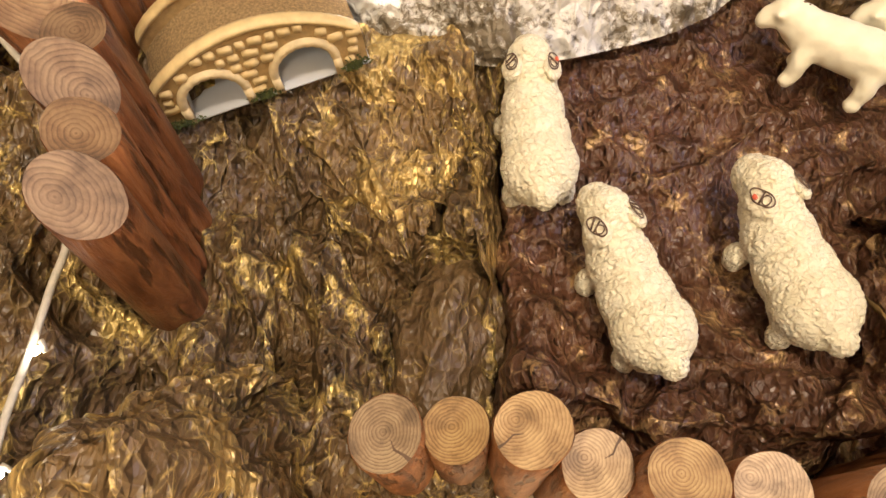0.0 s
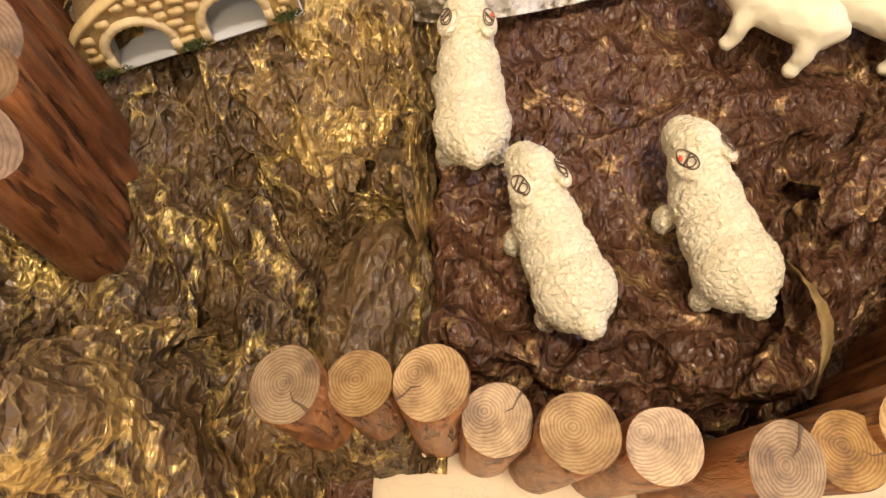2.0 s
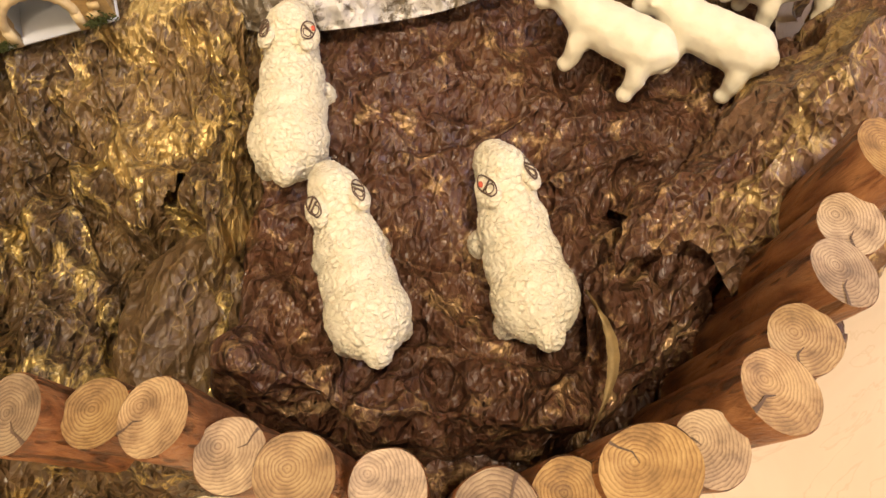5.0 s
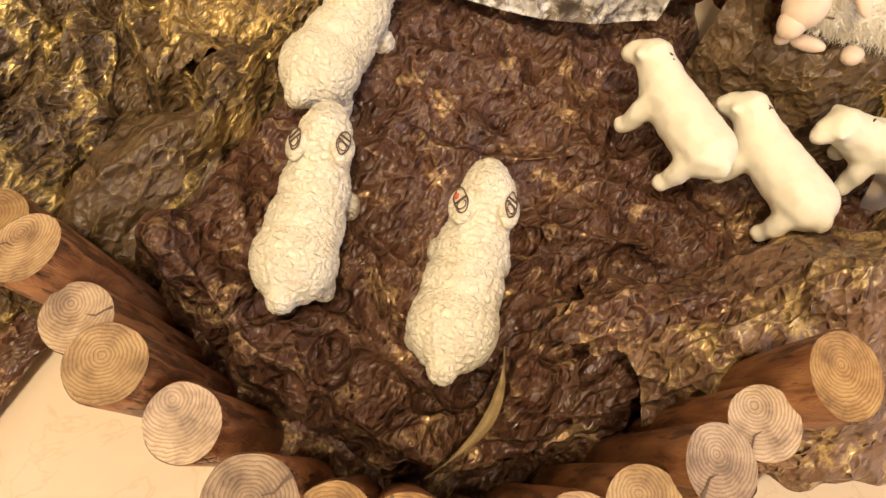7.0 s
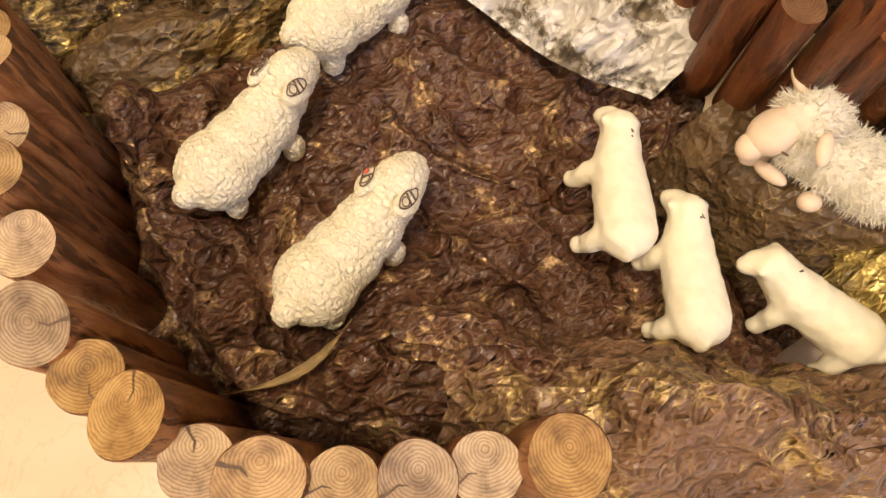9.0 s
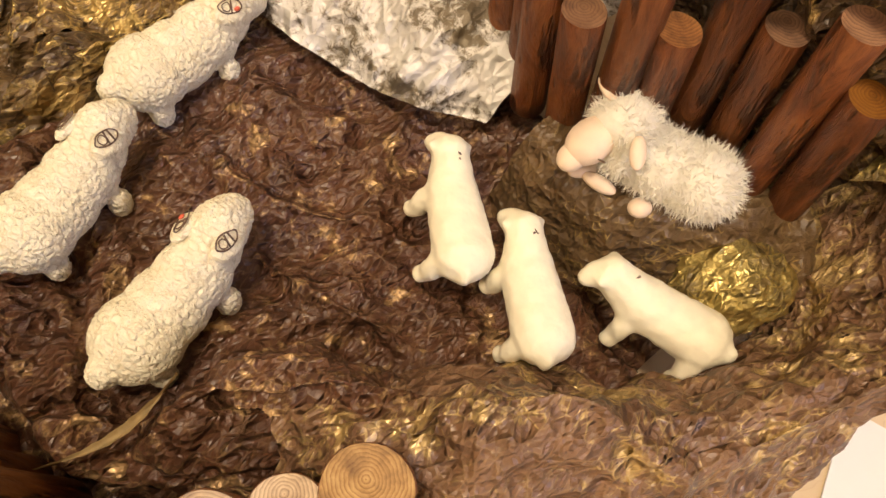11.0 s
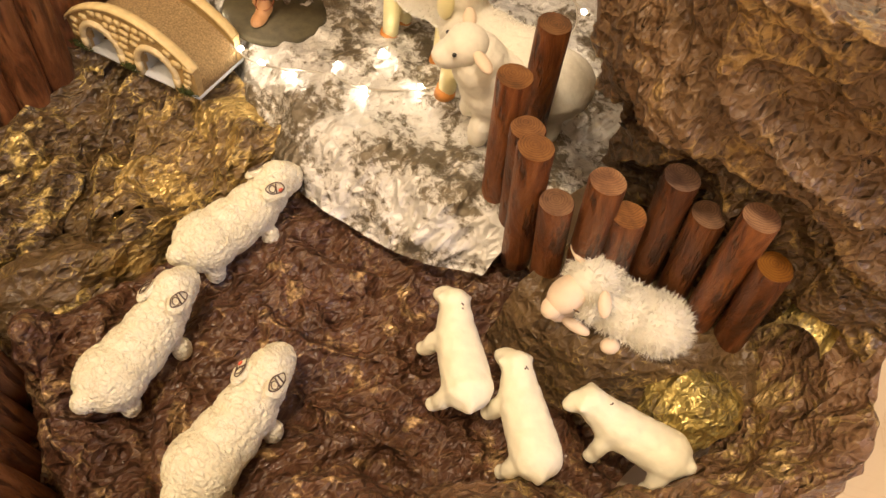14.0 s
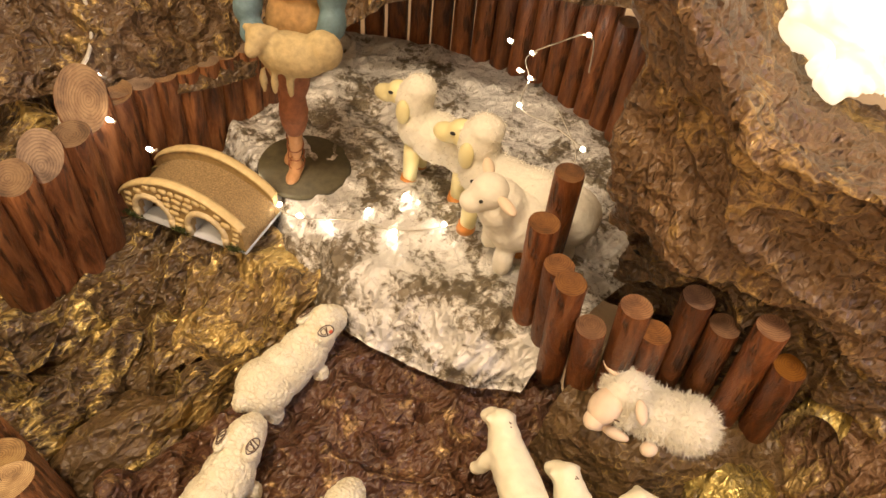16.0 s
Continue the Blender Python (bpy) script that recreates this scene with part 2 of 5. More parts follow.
def marble_material():
    m, nt, b = mat("beige_marble")
    v = coords(nt)
    n = noise_tex(nt, v, 5, 6, 0.6, 1.5)
    vein = noise_tex(nt, v, 9, 4, 0.55, 3.0)
    c = ramp(nt, n, [(0.3, (0.60, 0.47, 0.30)), (0.7, (0.72, 0.59, 0.41))])
    k = ramp(nt, vein, [(0.485, (1, 1, 1)), (0.5, (0.72, 0.58, 0.42)), (0.515, (1, 1, 1))])
    nt.links.new(mixc(nt, 0.28, c.outputs["Color"], k.outputs["Color"], "MULTIPLY"), b.inputs["Base Color"])
    b.inputs["Roughness"].default_value = 0.35
    return m


def wool_material():
    """Cream terry cloth: curled loops, with shade painted darker and yellower in their furrows."""
    m, nt, b = mat("terry_wool")
    v = coords(nt)
    nz = nd(nt, "ShaderNodeTexNoise", Scale=420.0, Detail=3.0, Roughness=0.6)
    nt.links.new(v, nz.inputs["Vector"])
    wv = nt.nodes.new("ShaderNodeVectorMath"); wv.operation = "MULTIPLY_ADD"
    nt.links.new(nz.outputs["Color"], wv.inputs[0]); wv.inputs[1].default_value = (0.003, 0.003, 0.003)
    nt.links.new(v, wv.inputs[2])
    loops = crease(nt, wv.outputs[0], 250, 0.4)
    small = crease(nt, wv.outputs[0], 620, 2.4)
    # shade between the loops, put into the base colour in random patches
    furrow_shade = math_node(nt, "MULTIPLY", math_node(nt, "SUBTRACT", 1.0, span(nt, loops, 0.0, 0.10)), span(nt, noise_tex(nt, v, 130, 2), 0.40, 0.62))
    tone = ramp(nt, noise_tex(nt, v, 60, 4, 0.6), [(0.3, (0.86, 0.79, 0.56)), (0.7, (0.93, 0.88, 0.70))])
    nt.links.new(mixc(nt, math_node(nt, "MULTIPLY", furrow_shade, 0.45), tone.outputs["Color"], (0.56, 0.42, 0.20)), b.inputs["Base Color"])
    b.inputs["Roughness"].default_value = 0.95
    bump(nt, b, [(span(nt, loops, 0.0, 0.25), 1.0, 0.0006), (span(nt, small, 0.0, 0.3), 1.0, 0.00022), (nz.outputs["Fac"], 0.5, 0.0008)])
    return m


SILVER = silver_material()
MARBLE = marble_material()
WOOL = wool_material()
CLAY = plain("cream_clay", (0.88, 0.83, 0.64), 0.55, 0.05, 120, 0.15)
FLUFF = plain("white_fluff", (0.84, 0.80, 0.68), 0.95, 0.05, 300, 0.4)
FACE_PINK = plain("pink_clay", (0.80, 0.64, 0.48), 0.55, 0.08, 120, 0.1)
YELLOW_FACE = plain("yellow_ceramic", (0.84, 0.76, 0.42), 0.35, 0.05, 80, 0.1)
HOOF = plain("orange_hoof", (0.55, 0.22, 0.05), 0.4, 0.15, 80, 0.1)
INK = plain("brown_ink", (0.12, 0.075, 0.048), 0.7, 0.3, 200, 0.2)
RED = plain("red_paint", (0.70, 0.13, 0.07), 0.5, 0.1, 100, 0.1)
BLACK = plain("black_paint", (0.02, 0.018, 0.015), 0.4, 0.1, 100, 0.1)
STONE = plain("yellow_stone", (0.66, 0.50, 0.24), 0.5, 0.15, 120, 0.3)
MORTAR = plain("brown_mortar", (0.40, 0.27, 0.11), 0.8, 0.25, 200, 0.4)
RIMSTONE = plain("pale_arch_stone", (0.66, 0.53, 0.30), 0.6, 0.15, 150, 0.3)
SAND = plain("sand_path", (0.46, 0.31, 0.14), 0.95, 0.45, 700, 0.9, dist=0.002)
WATER_GREY = plain("blue_grey_glaze", (0.50, 0.52, 0.54), 0.35, 0.06, 60, 0.1)
MOSS = plain("green_moss", (0.075, 0.09, 0.02), 0.95, 0.5, 400, 0.8, dist=0.002)
LEAF = plain("dry_leaf", (0.36, 0.26, 0.115), 0.7, 0.3, 120, 0.4)
SKIN = plain("painted_skin", (0.52, 0.27, 0.12), 0.5, 0.15, 150, 0.2)
CLOTH_BLUE = plain("blue_cloth", (0.13, 0.22, 0.25), 0.6, 0.25, 150, 0.3)
CLOTH_BROWN = plain("brown_cloth", (0.26, 0.09, 0.035), 0.6, 0.3, 150, 0.3)
CLOTH_TAN = plain("tan_cloth", (0.45, 0.27, 0.11), 0.6, 0.3, 150, 0.3)
DARK_BASE = plain("dark_green_base", (0.085, 0.07, 0.035), 0.6, 0.3, 120, 0.4)
CORD = plain("grey_cord", (0.46, 0.42, 0.34), 0.6, 0.15, 300, 0.3)
WALL = plain("wall_paint", (0.78, 0.70, 0.56), 0.8, 0.03, 3, 0.05)
WHITE_SHEET = plain("white_sheet", (0.80, 0.80, 0.80), 0.7, 0.02, 20, 0.05)


def glow(name, colour, power):
    m, nt, b = mat(name)
    b.inputs["Base Color"].default_value = (0.9, 0.9, 0.85, 1)
    b.inputs["Emission Color"].default_value = (*colour, 1)
    b.inputs["Emission Strength"].default_value = power
    return m


BULB = glow("lit_bulb", (1.0, 0.92, 0.80), 60)
PANEL = glow("lit_panel", (1.0, 0.85, 0.62), 4)
DAYLIGHT = glow("daylight_pane", (0.75, 0.82, 1.0), 2)


# ---- mesh helpers ----
def mesh_of(name, verts, faces, mats, slots=None, smooth=True):
    me = bpy.data.meshes.new(name)
    me.from_pydata([tuple(v) for v in verts], [], faces)
    for m in mats:
        me.materials.append(m)
    if slots is not None:
        me.polygons.foreach_set("material_index", slots)
    me.polygons.foreach_set("use_smooth", [smooth] * len(me.polygons))
    me.update()
    return me


def from_bm(name, bm, mats, smooth=True):
    me = bpy.data.meshes.new(name)
    bm.to_mesh(me)
    bm.free()
    for m in mats:
        me.materials.append(m)
    me.polygons.foreach_set("use_smooth", [smooth] * len(me.polygons))
    return me


def part(name, bm, material, parent, label="", smooth=True):
    ob = new(name, from_bm(name, bm, [material], smooth))
    ob.parent = parent
    return tagged(ob, label)


def box_bm(sx, sy, sz, at=(0, 0, 0), bev=0.0):
    bm = bmesh.new()
    bmesh.ops.create_cube(bm, size=1, matrix=Matrix.Translation(at) @ Matrix.Diagonal((sx, sy, sz, 1)))
    if bev:
        bmesh.ops.bevel(bm, geom=bm.edges[:], offset=bev, segments=2, affect="EDGES")
    return bm


def sm(a, b, x):
    t = np.clip((x - a) / (b - a), 0, 1)
    return t * t * (3 - 2 * t)


def g2(x, y, cx, cy, sx, sy):
    return np.exp(-((x - cx) / sx) ** 2 - ((y - cy) / sy) ** 2)


def scatter(ix, iy, k):
    """A fixed random number from 0 to 1 for each grid cell."""
    h = (ix.astype(np.int64) * 73856093) ^ (iy.astype(np.int64) * 19349663) ^ (int(k) * 83492791)
    h = (h ^ (h >> 13)) * 1274126177 & 0x7FFFFFFF
    h = (h ^ (h >> 15)) * 668265263 & 0x7FFFFFFF
    return ((h ^ (h >> 12)) & 0xFFFFF) / 0xFFFFF


def soft_noise(s, t, f, k):
    x, y = s * f, t * f
    i, j = np.floor(x), np.floor(y)
    a, b = x - i, y - j
    a, b = a * a * (3 - 2 * a), b * b * (3 - 2 * b)
    lo = scatter(i, j, k) * (1 - a) + scatter(i + 1, j, k) * a
    hi = scatter(i, j + 1, k) * (1 - a) + scatter(i + 1, j + 1, k) * a
    return lo * (1 - b) + hi * b


def facets(s, t, f, k):
    """Height of a net of straight crests with flat facets falling away from them, in cells."""
    x, y = s * f, t * f
    i, j = np.floor(x), np.floor(y)
    seeds = []
    for di in (-2, -1, 0, 1, 2):
        for dj in (-2, -1, 0, 1, 2):
            ci, cj = i + di, j + dj
            seeds.append((ci + scatter(ci, cj, k) - x, cj + scatter(ci, cj, k + 1) - y))
    sx, sy = np.array([p[0] for p in seeds]), np.array([p[1] for p in seeds])
    n = np.argmin(sx * sx + sy * sy, axis=0)[None]
    nx, ny = np.take_along_axis(sx, n, 0)[0], np.take_along_axis(sy, n, 0)[0]
    edge = np.full(x.shape, 9.0)
    for px, py in zip(sx, sy):
        dx, dy = px - nx, py - ny
        d = np.sqrt(dx * dx + dy * dy)
        edge = np.where(d > 1e-6, np.minimum(edge, 0.5 * ((nx + px) * dx + (ny + py) * dy) / np.maximum(d, 1e-6)), edge)
    return -edge


def crumple(s, t, amp, seed):
    """Relief of crumpled paper over its own length and width, in metres."""
    k = int(seed * 10)
    s0 = s + 0.010 * (soft_noise(s, t, 22, k + 50) - 0.5)
    t0 = t + 0.010 * (soft_noise(s, t, 22, k + 51) - 0.5)
    h = 0.012 * (soft_noise(s, t, 11, k + 60) - 0.5) + 0.006 * (soft_noise(s, t, 24, k + 61) - 0.5)
    for n, (f, slope) in enumerate(((13, 0.34), (27, 0.42), (58, 0.38))):
        w = 1.1 * n + 0.37 * k
        p, q = math.cos(w) * s0 + math.sin(w) * t0, math.cos(w) * t0 - math.sin(w) * s0
        h = h + slope / f * (facets(p, 0.7 * q, f, k + 5 * n) + 0.16)
    return amp * h


def sheet(name, nu, nv, surf, material, amp, seed, label, sx=1.0, sy=1.0, keep=None):
    """A crumpled sheet over the unit square; surf(u, v) gives x, y, z. keep(u, v, points): where there is paper."""
    U, V = np.meshgrid(np.linspace(0, 1, nu), np.linspace(0, 1, nv))
    P = np.stack(surf(U, V), -1)
    du, dv = np.gradient(P, axis=1), np.gradient(P, axis=0)
    N = np.cross(du, dv)
    N /= np.linalg.norm(N, axis=-1, keepdims=True) + 1e-12
    if N[..., 2].mean() < -0.05:
        N = -N
    for _ in range(12):
        pad = np.pad(N, ((1, 1), (1, 1), (0, 0)), mode="edge")
        N = 0.25 * (pad[:-2, 1:-1] + pad[2:, 1:-1] + pad[1:-1, :-2] + pad[1:-1, 2:])
    N /= np.linalg.norm(N, axis=-1, keepdims=True) + 1e-12
    S = np.cumsum(np.linalg.norm(du, axis=-1).mean(0))[None, :] + 0 * U
    T = np.cumsum(np.linalg.norm(dv, axis=-1).mean(1))[:, None] + 0 * V
    pts = (P + N * crumple(S * sx, T * sy, amp, seed)[..., None]).reshape(-1, 3)
    ok = np.ones(U.shape, bool) if keep is None else keep(U, V, P)
    q = ok[:-1, :-1] & ok[1:, 1:] & ok[:-1, 1:] & ok[1:, :-1]
    j, i = np.nonzero(q)
    quads = np.stack([j * nu + i, j * nu + i + 1, (j + 1) * nu + i + 1, (j + 1) * nu + i], 1)
    used = np.unique(quads)
    index = np.zeros(nu * nv, int)
    index[used] = np.arange(len(used))
    ob = new(name, mesh_of(name, pts[used].tolist(), index[quads].tolist(), [material]))
    return tagged(ob, label, "paper")


def fold(x, y, pts, height, left, right):
    """A sharp paper crest along a line, falling off over its left and right widths."""
    best, side = np.full(np.shape(x), 9.0), np.zeros(np.shape(x))
    for (ax, ay), (bx, by) in zip(pts, pts[1:]):
        ux, uy = bx - ax, by - ay
        f = np.clip(((x - ax) * ux + (y - ay) * uy) / (ux * ux + uy * uy), 0, 1)
        d = np.hypot(x - ax - f * ux, y - ay - f * uy)
        near = d < best
        side = np.where(near, np.sign(ux * (y - ay) - uy * (x - ax)), side)
        best = np.minimum(best, d)
    return height * np.clip(1 - best / np.where(side > 0, left, right), 0, 1) ** 1.5


# ---- the room and the marble floor ----
SLAB = -0.04


def structure(name, bm, material, label):
    return tagged(new(name, from_bm(name, bm, [material], False)), label, "", "", "structure")


structure("floor", box_bm(5, 5, 0.1, (0, 0, SLAB - 0.05)), MARBLE, "polished beige marble floor with faint veins")
structure("wall_west", box_bm(0.1, 5.2, 2.6, (-2.55, 0, SLAB + 1.3)), WALL, "plain cream painted wall")
structure("wall_north", box_bm(5, 0.1, 2.6, (0, 2.55, SLAB + 1.3)), WALL, "plain cream painted wall")
structure("wall_south", box_bm(5, 0.1, 2.6, (0, -2.55, SLAB + 1.3)), WALL, "plain cream painted wall")
structure("wall_east", box_bm(0.1, 5.2, 2.6, (2.55, 0, SLAB + 1.3)), WALL, "plain cream painted wall")
structure("ceiling", box_bm(5.2, 5.2, 0.1, (0, 0, SLAB + 2.65)), WALL, "plain cream ceiling")


def unseen_ceiling_light(x, y):
    root = new("unseen_ceiling_light", from_bm("unseen_ceiling_light", box_bm(0.30, 0.30, 0.10, (0, 0, 0.06), 0.01), [WALL], False))
    root.matrix_world = pose(x, y, 2.45)
    tagged(root, "unseen square cream ceiling light with a lit panel", "lamp", "ceiling lights")
    part("diffuser", box_bm(0.25, 0.25, 0.008, (0, 0, 0.006), 0.002), PANEL, root, "lit warm diffuser", False)


unseen_ceiling_light(0.30, -0.25)
# housing made up for the added front fill lamp
unseen_ceiling_light(0.25, -1.7)
unseen_ceiling_light(-0.8, 0.1)
window = structure("window_1", box_bm(0.02, 1.1, 1.2, (2.49, 0.6, 1.3)), WALL, "plain cream window frame in the wall")
part("pane", box_bm(0.004, 0.94, 1.04, (2.476, 0.6, 1.3)), DAYLIGHT, window, "bright daylight pane", False)


# ---- paper landscape ----
def path_at(pts, u):
    """Smooth curve through a few points, by u from 0 to 1."""
    p = np.array(pts, float)
    k = np.clip(u, 0, 1) * (len(p) - 1)
    i = np.clip(np.floor(k).astype(int), 0, len(p) - 2)
    f = (k - i)[..., None]
    a, b = p[np.clip(i - 1, 0, None)], p[i]
    c, d = p[i + 1], p[np.clip(i + 2, None, len(p) - 1)]
    return 0.5 * (2 * b + (c - a) * f + (2 * a - 5 * b + 4 * c - d) * f ** 2 + (3 * b - a - 3 * c + d) * f ** 3)


def h_left(x, y):
    h = 0.013 + 0.0 * x
    h = h + 0.150 * g2(x, y, -0.118, 0.052, 0.055, 0.048)
    h = h + 0.036 * sm(0.235, 0.325, y - 0.30 * (x + 0.06))
    h = h + 0.028 * sm(-0.09, -0.14, x) * sm(0.10, 0.15, y)
    h = h + 0.075 * sm(-0.160, -0.20, x) * sm(0.0, 0.2, y + 0.1) * sm(0.30, 0.24, y)
    h = h - 0.026 * g2(x, y, 0.0, 0.150, 0.034, 0.045)
    h = h - 0.016 * g2(x, y, -0.012, 0.192, 0.020, 0.010) - 0.016 * g2(x, y, -0.048, 0.172, 0.010, 0.016)
    h = h + fold(x, y, [(-0.112, 0.290), (-0.093, 0.247), (-0.062, 0.220), (-0.033, 0.199), (-0.002, 0.214), (0.014, 0.205)], 0.022, 0.050, 0.011)
    h = h + fold(x, y, [(0.000, 0.320), (0.018, 0.262), (0.020, 0.205), (0.025, 0.150)], 0.020, 0.012, 0.028)
    h = h + fold(x, y, [(-0.098, 0.225), (-0.086, 0.196), (-0.071, 0.157), (-0.056, 0.112)], 0.020, 0.024, 0.012)
    h = h + fold(x, y, [(-0.125, 0.210), (-0.108, 0.165), (-0.088, 0.105)], 0.015, 0.020, 0.012)
    h = h + fold(x, y, [(-0.062, 0.290), (-0.045, 0.250), (-0.030, 0.215)], 0.012, 0.018, 0.010)
    h = h + fold(x, y, [(-0.118, 0.120), (-0.105, 0.080), (-0.098, 0.040)], 0.014, 0.012, 0.022)
    ph = (x + 0.25 * (y - 0.2) + 0.012 * np.sin(y * 38) + 0.006 * np.sin(y * 91 + x * 40)) / 0.031
    h = h + 0.007 * (0.6 - np.abs(np.sin(math.pi * ph))) * sm(0.34, 0.27, y) * sm(0.06, 0.11, y)
    h = h - 0.055 * sm(0.088, 0.055, y) * sm(-0.07, -0.03, x)
    return h


def s_left(u, v):
    x = -0.42 + u * 0.462
    y = -0.06 + v * 0.42
    z = h_left(x, y)
    z = z - 0.05 * sm(0.022, 0.036, x) * sm(0.31, 0.27, y)
    return x, y, np.maximum(z, SLAB + 0.004)


sheet("crumpled_paper_slope", 430, 390, s_left, PAPER_GOLD, 1.15, 3.1, "crumpled brown paper slope brushed with gold below the bridge", 1.2, 0.7,
      keep=lambda u, v, P: (P[..., 1] > 0.062 + 0.0 * u) & (P[..., 0] > -0.04) | (P[..., 0] < -0.03) & (P[..., 1] > 0.01))


def s_swath(u, v):
    y = 0.203 + 0.150 * v
    left = path_at([(-0.030,), (-0.062,), (-0.088,), (-0.104,), (-0.100,), (-0.085,)], v)[..., 0]
    right = path_at([(0.024,), (0.030,), (0.032,), (0.032,), (0.028,), (0.020,)], v)[..., 0]
    x = left + (right - left) * u
    y = y - 0.055 * sm(0.80, 1.0, u) * (1 - v) ** 2 + 0.014 * g2(u, v, 0.55, 0.0, 0.2, 0.3)
    z = np.maximum(h_left(x, np.maximum(y, 0.215)), 0.020) + 0.005 + 0.006 * np.sin(math.pi * np.clip(u, 0, 1)) - 0.012 * sm(0.10, 0.0, u) - 0.030 * sm(0.92, 1.0, u)
    return x, y, z


sheet("crumpled_paper_swath", 140, 150, s_swath, PAPER_SWATH, 0.8, 15.5, "bronze gold paper sheet hanging down from below the bridge",
      keep=lambda u, v, P: v > 0.03 + 0.03 * np.sin(u * 14) + 0.02 * np.sin(u * 37))


def s_strip(u, v):
    x = -0.158 + 0.072 * u + 0.030 * v * (1 - u) + 0.012 * np.sin(v * 6)
    y = 0.020 + 0.105 * v
    z = h_left(x, y) + 0.007 - 0.016 * sm(0.12, 0.0, u) - 0.016 * sm(0.88, 1.0, u) + fold(u, v, [(0.25, 0.0), (0.40, 0.5), (0.30, 1.0)], 0.010, 0.3, 0.14) + fold(u, v, [(0.72, 0.0), (0.62, 0.6), (0.75, 1.0)], 0.009, 0.12, 0.3)
    return x, y, z


sheet("crumpled_paper_strip", 110, 140, s_strip, PAPER_SWATH, 0.8, 19.5, "gold brushed paper strip draped over the mound by the tall logs")


def s_lobe(u, v):
    x = -0.042 + 0.076 * u + 0.012 * (v - 0.5)
    y = 0.096 + 0.112 * v
    r = np.clip(((u - 0.5) / 0.5) ** 2 + ((v - 0.48) / 0.54) ** 2, 0, 1.6)
    z = 0.030 - 0.026 * r ** 1.4 - 0.03 * sm(0.9, 1.3, r) + fold(x, y, [(-0.018, 0.112), (-0.002, 0.150), (0.014, 0.200)], 0.007, 0.014, 0.022)
    return x, y, z


sheet("crumpled_paper_lobe", 95, 130, s_lobe, PAPER_LOBE, 0.75, 17.2, "rounded olive brown paper lobe tucked under the gold slope",
      keep=lambda u, v, P: ((u - 0.5) / 0.5) ** 2 + ((v - 0.48) / 0.54) ** 2 < 1.08)


def h_plateau(x, y):
    h = 0.018 + 0.0 * x
    rim = np.exp(-((y - 0.106 - 0.008 * np.sin(x * 40)) / 0.029) ** 2) * sm(0.245, 0.20, x)
    h = h + 0.022 * rim
    for c, lean in ((0.098, 0.4), (0.150, -0.3), (0.196, 0.5)):
        h = h - 0.013 * np.exp(-((x - c - lean * (y - 0.11)) / 0.0045) ** 2) * sm(0.136, 0.120, y)
    h = h - 0.009 * np.exp(-((y - 0.140 - 0.008 * np.sin(x * 55 + 1)) / 0.005) ** 2) * sm(0.06, 0.08, x)
    h = h + 0.014 * np.exp(-((x - 0.052) / 0.016) ** 2) * sm(0.21, 0.13, y)
    h = h - 0.006 * g2(x, y, 0.150, 0.185, 0.03, 0.025)
    h = h + 0.008 * g2(x, y, 0.06, 0.31, 0.05, 0.05)
    h = h - 0.034 * sm(0.345, 0.385, y) * sm(0.215, 0.25, x)
    h = h + 0.018 * sm(0.30, 0.40, y) + 0.010 * g2(x, y, 0.255, 0.200, 0.03, 0.03)
    h = h + fold(x, y, [(0.190, 0.235), (0.225, 0.246), (0.262, 0.262)], 0.011, 0.020, 0.010)
    h = h + fold(x, y, [(0.100, 0.300), (0.135, 0.318), (0.150, 0.340)], 0.009, 0.010, 0.018)
    h = h + fold(x, y, [(0.120, 0.250), (0.160, 0.262), (0.205, 0.300)], 0.008, 0.009, 0.020)
    h = h + fold(x, y, [(0.215, 0.215), (0.200, 0.180), (0.215, 0.150)], 0.010, 0.018, 0.010)
    return h


def s_plateau(u, v):
    x = 0.027 + u * 0.345
    y0 = 0.097 - 0.021 * sm(0.05, 0.12, x) + 0.060 * sm(0.20, 0.30, x)
    y = y0 + v * (0.43 - y0)
    z = h_plateau(x, y)
    z = z - 0.075 * np.clip(1 - v / 0.062, 0, 1) ** 1.5 - 0.04 * sm(0.035, 0.0, u)
    return x, y, z


sheet("crumpled_paper_plateau", 340, 330, s_plateau, PAPER_DARK, 0.95, 7.7, "crumpled dark brown paper with gold smears under the flock")


def s_tuck(u, v):
    x = 0.226 + 0.085 * u - 0.015 * (1 - v) * u
    y = 0.094 + 0.035 * u + (0.100 + 0.010 * u) * v
    z = -0.022 + 0.070 * sm(0.0, 0.55, v) + 0.012 * np.sin(u * 7 + v * 3) * v - 0.03 * sm(0.15, 0.0, u)
    return x, y, z


sheet("crumpled_paper_tuck", 100, 110, s_tuck, PAPER_DARK, 1.15, 12.3, "dark brown paper tucked down behind the log fence")


def s_front(u, v):
    x = 0.232 + 0.072 * u + 0.014 * v
    y = 0.164 + 0.034 * u + (0.058 + 0.024 * u) * v
    z = 0.046 + 0.026 * np.sin(math.pi * np.clip(0.18 + 0.75 * v, 0, 1)) + 0.018 * u * (1 - v) - 0.030 * sm(0.7, 1.0, v) - 0.012 * sm(0.12, 0.0, u)
    z = z + fold(u, v, [(0.2, 0.0), (0.45, 0.4), (0.9, 0.55)], 0.010, 0.3, 0.12)
    return x, y, z


sheet("crumpled_paper_fold", 95, 95, s_front, PAPER_DARK, 0.9, 29.3, "folded flap of dark brown paper with a raised free edge",
      keep=lambda u, v, P: v > 0.05 + 0.05 * np.sin(u * 11) + 0.03 * np.sin(u * 31))


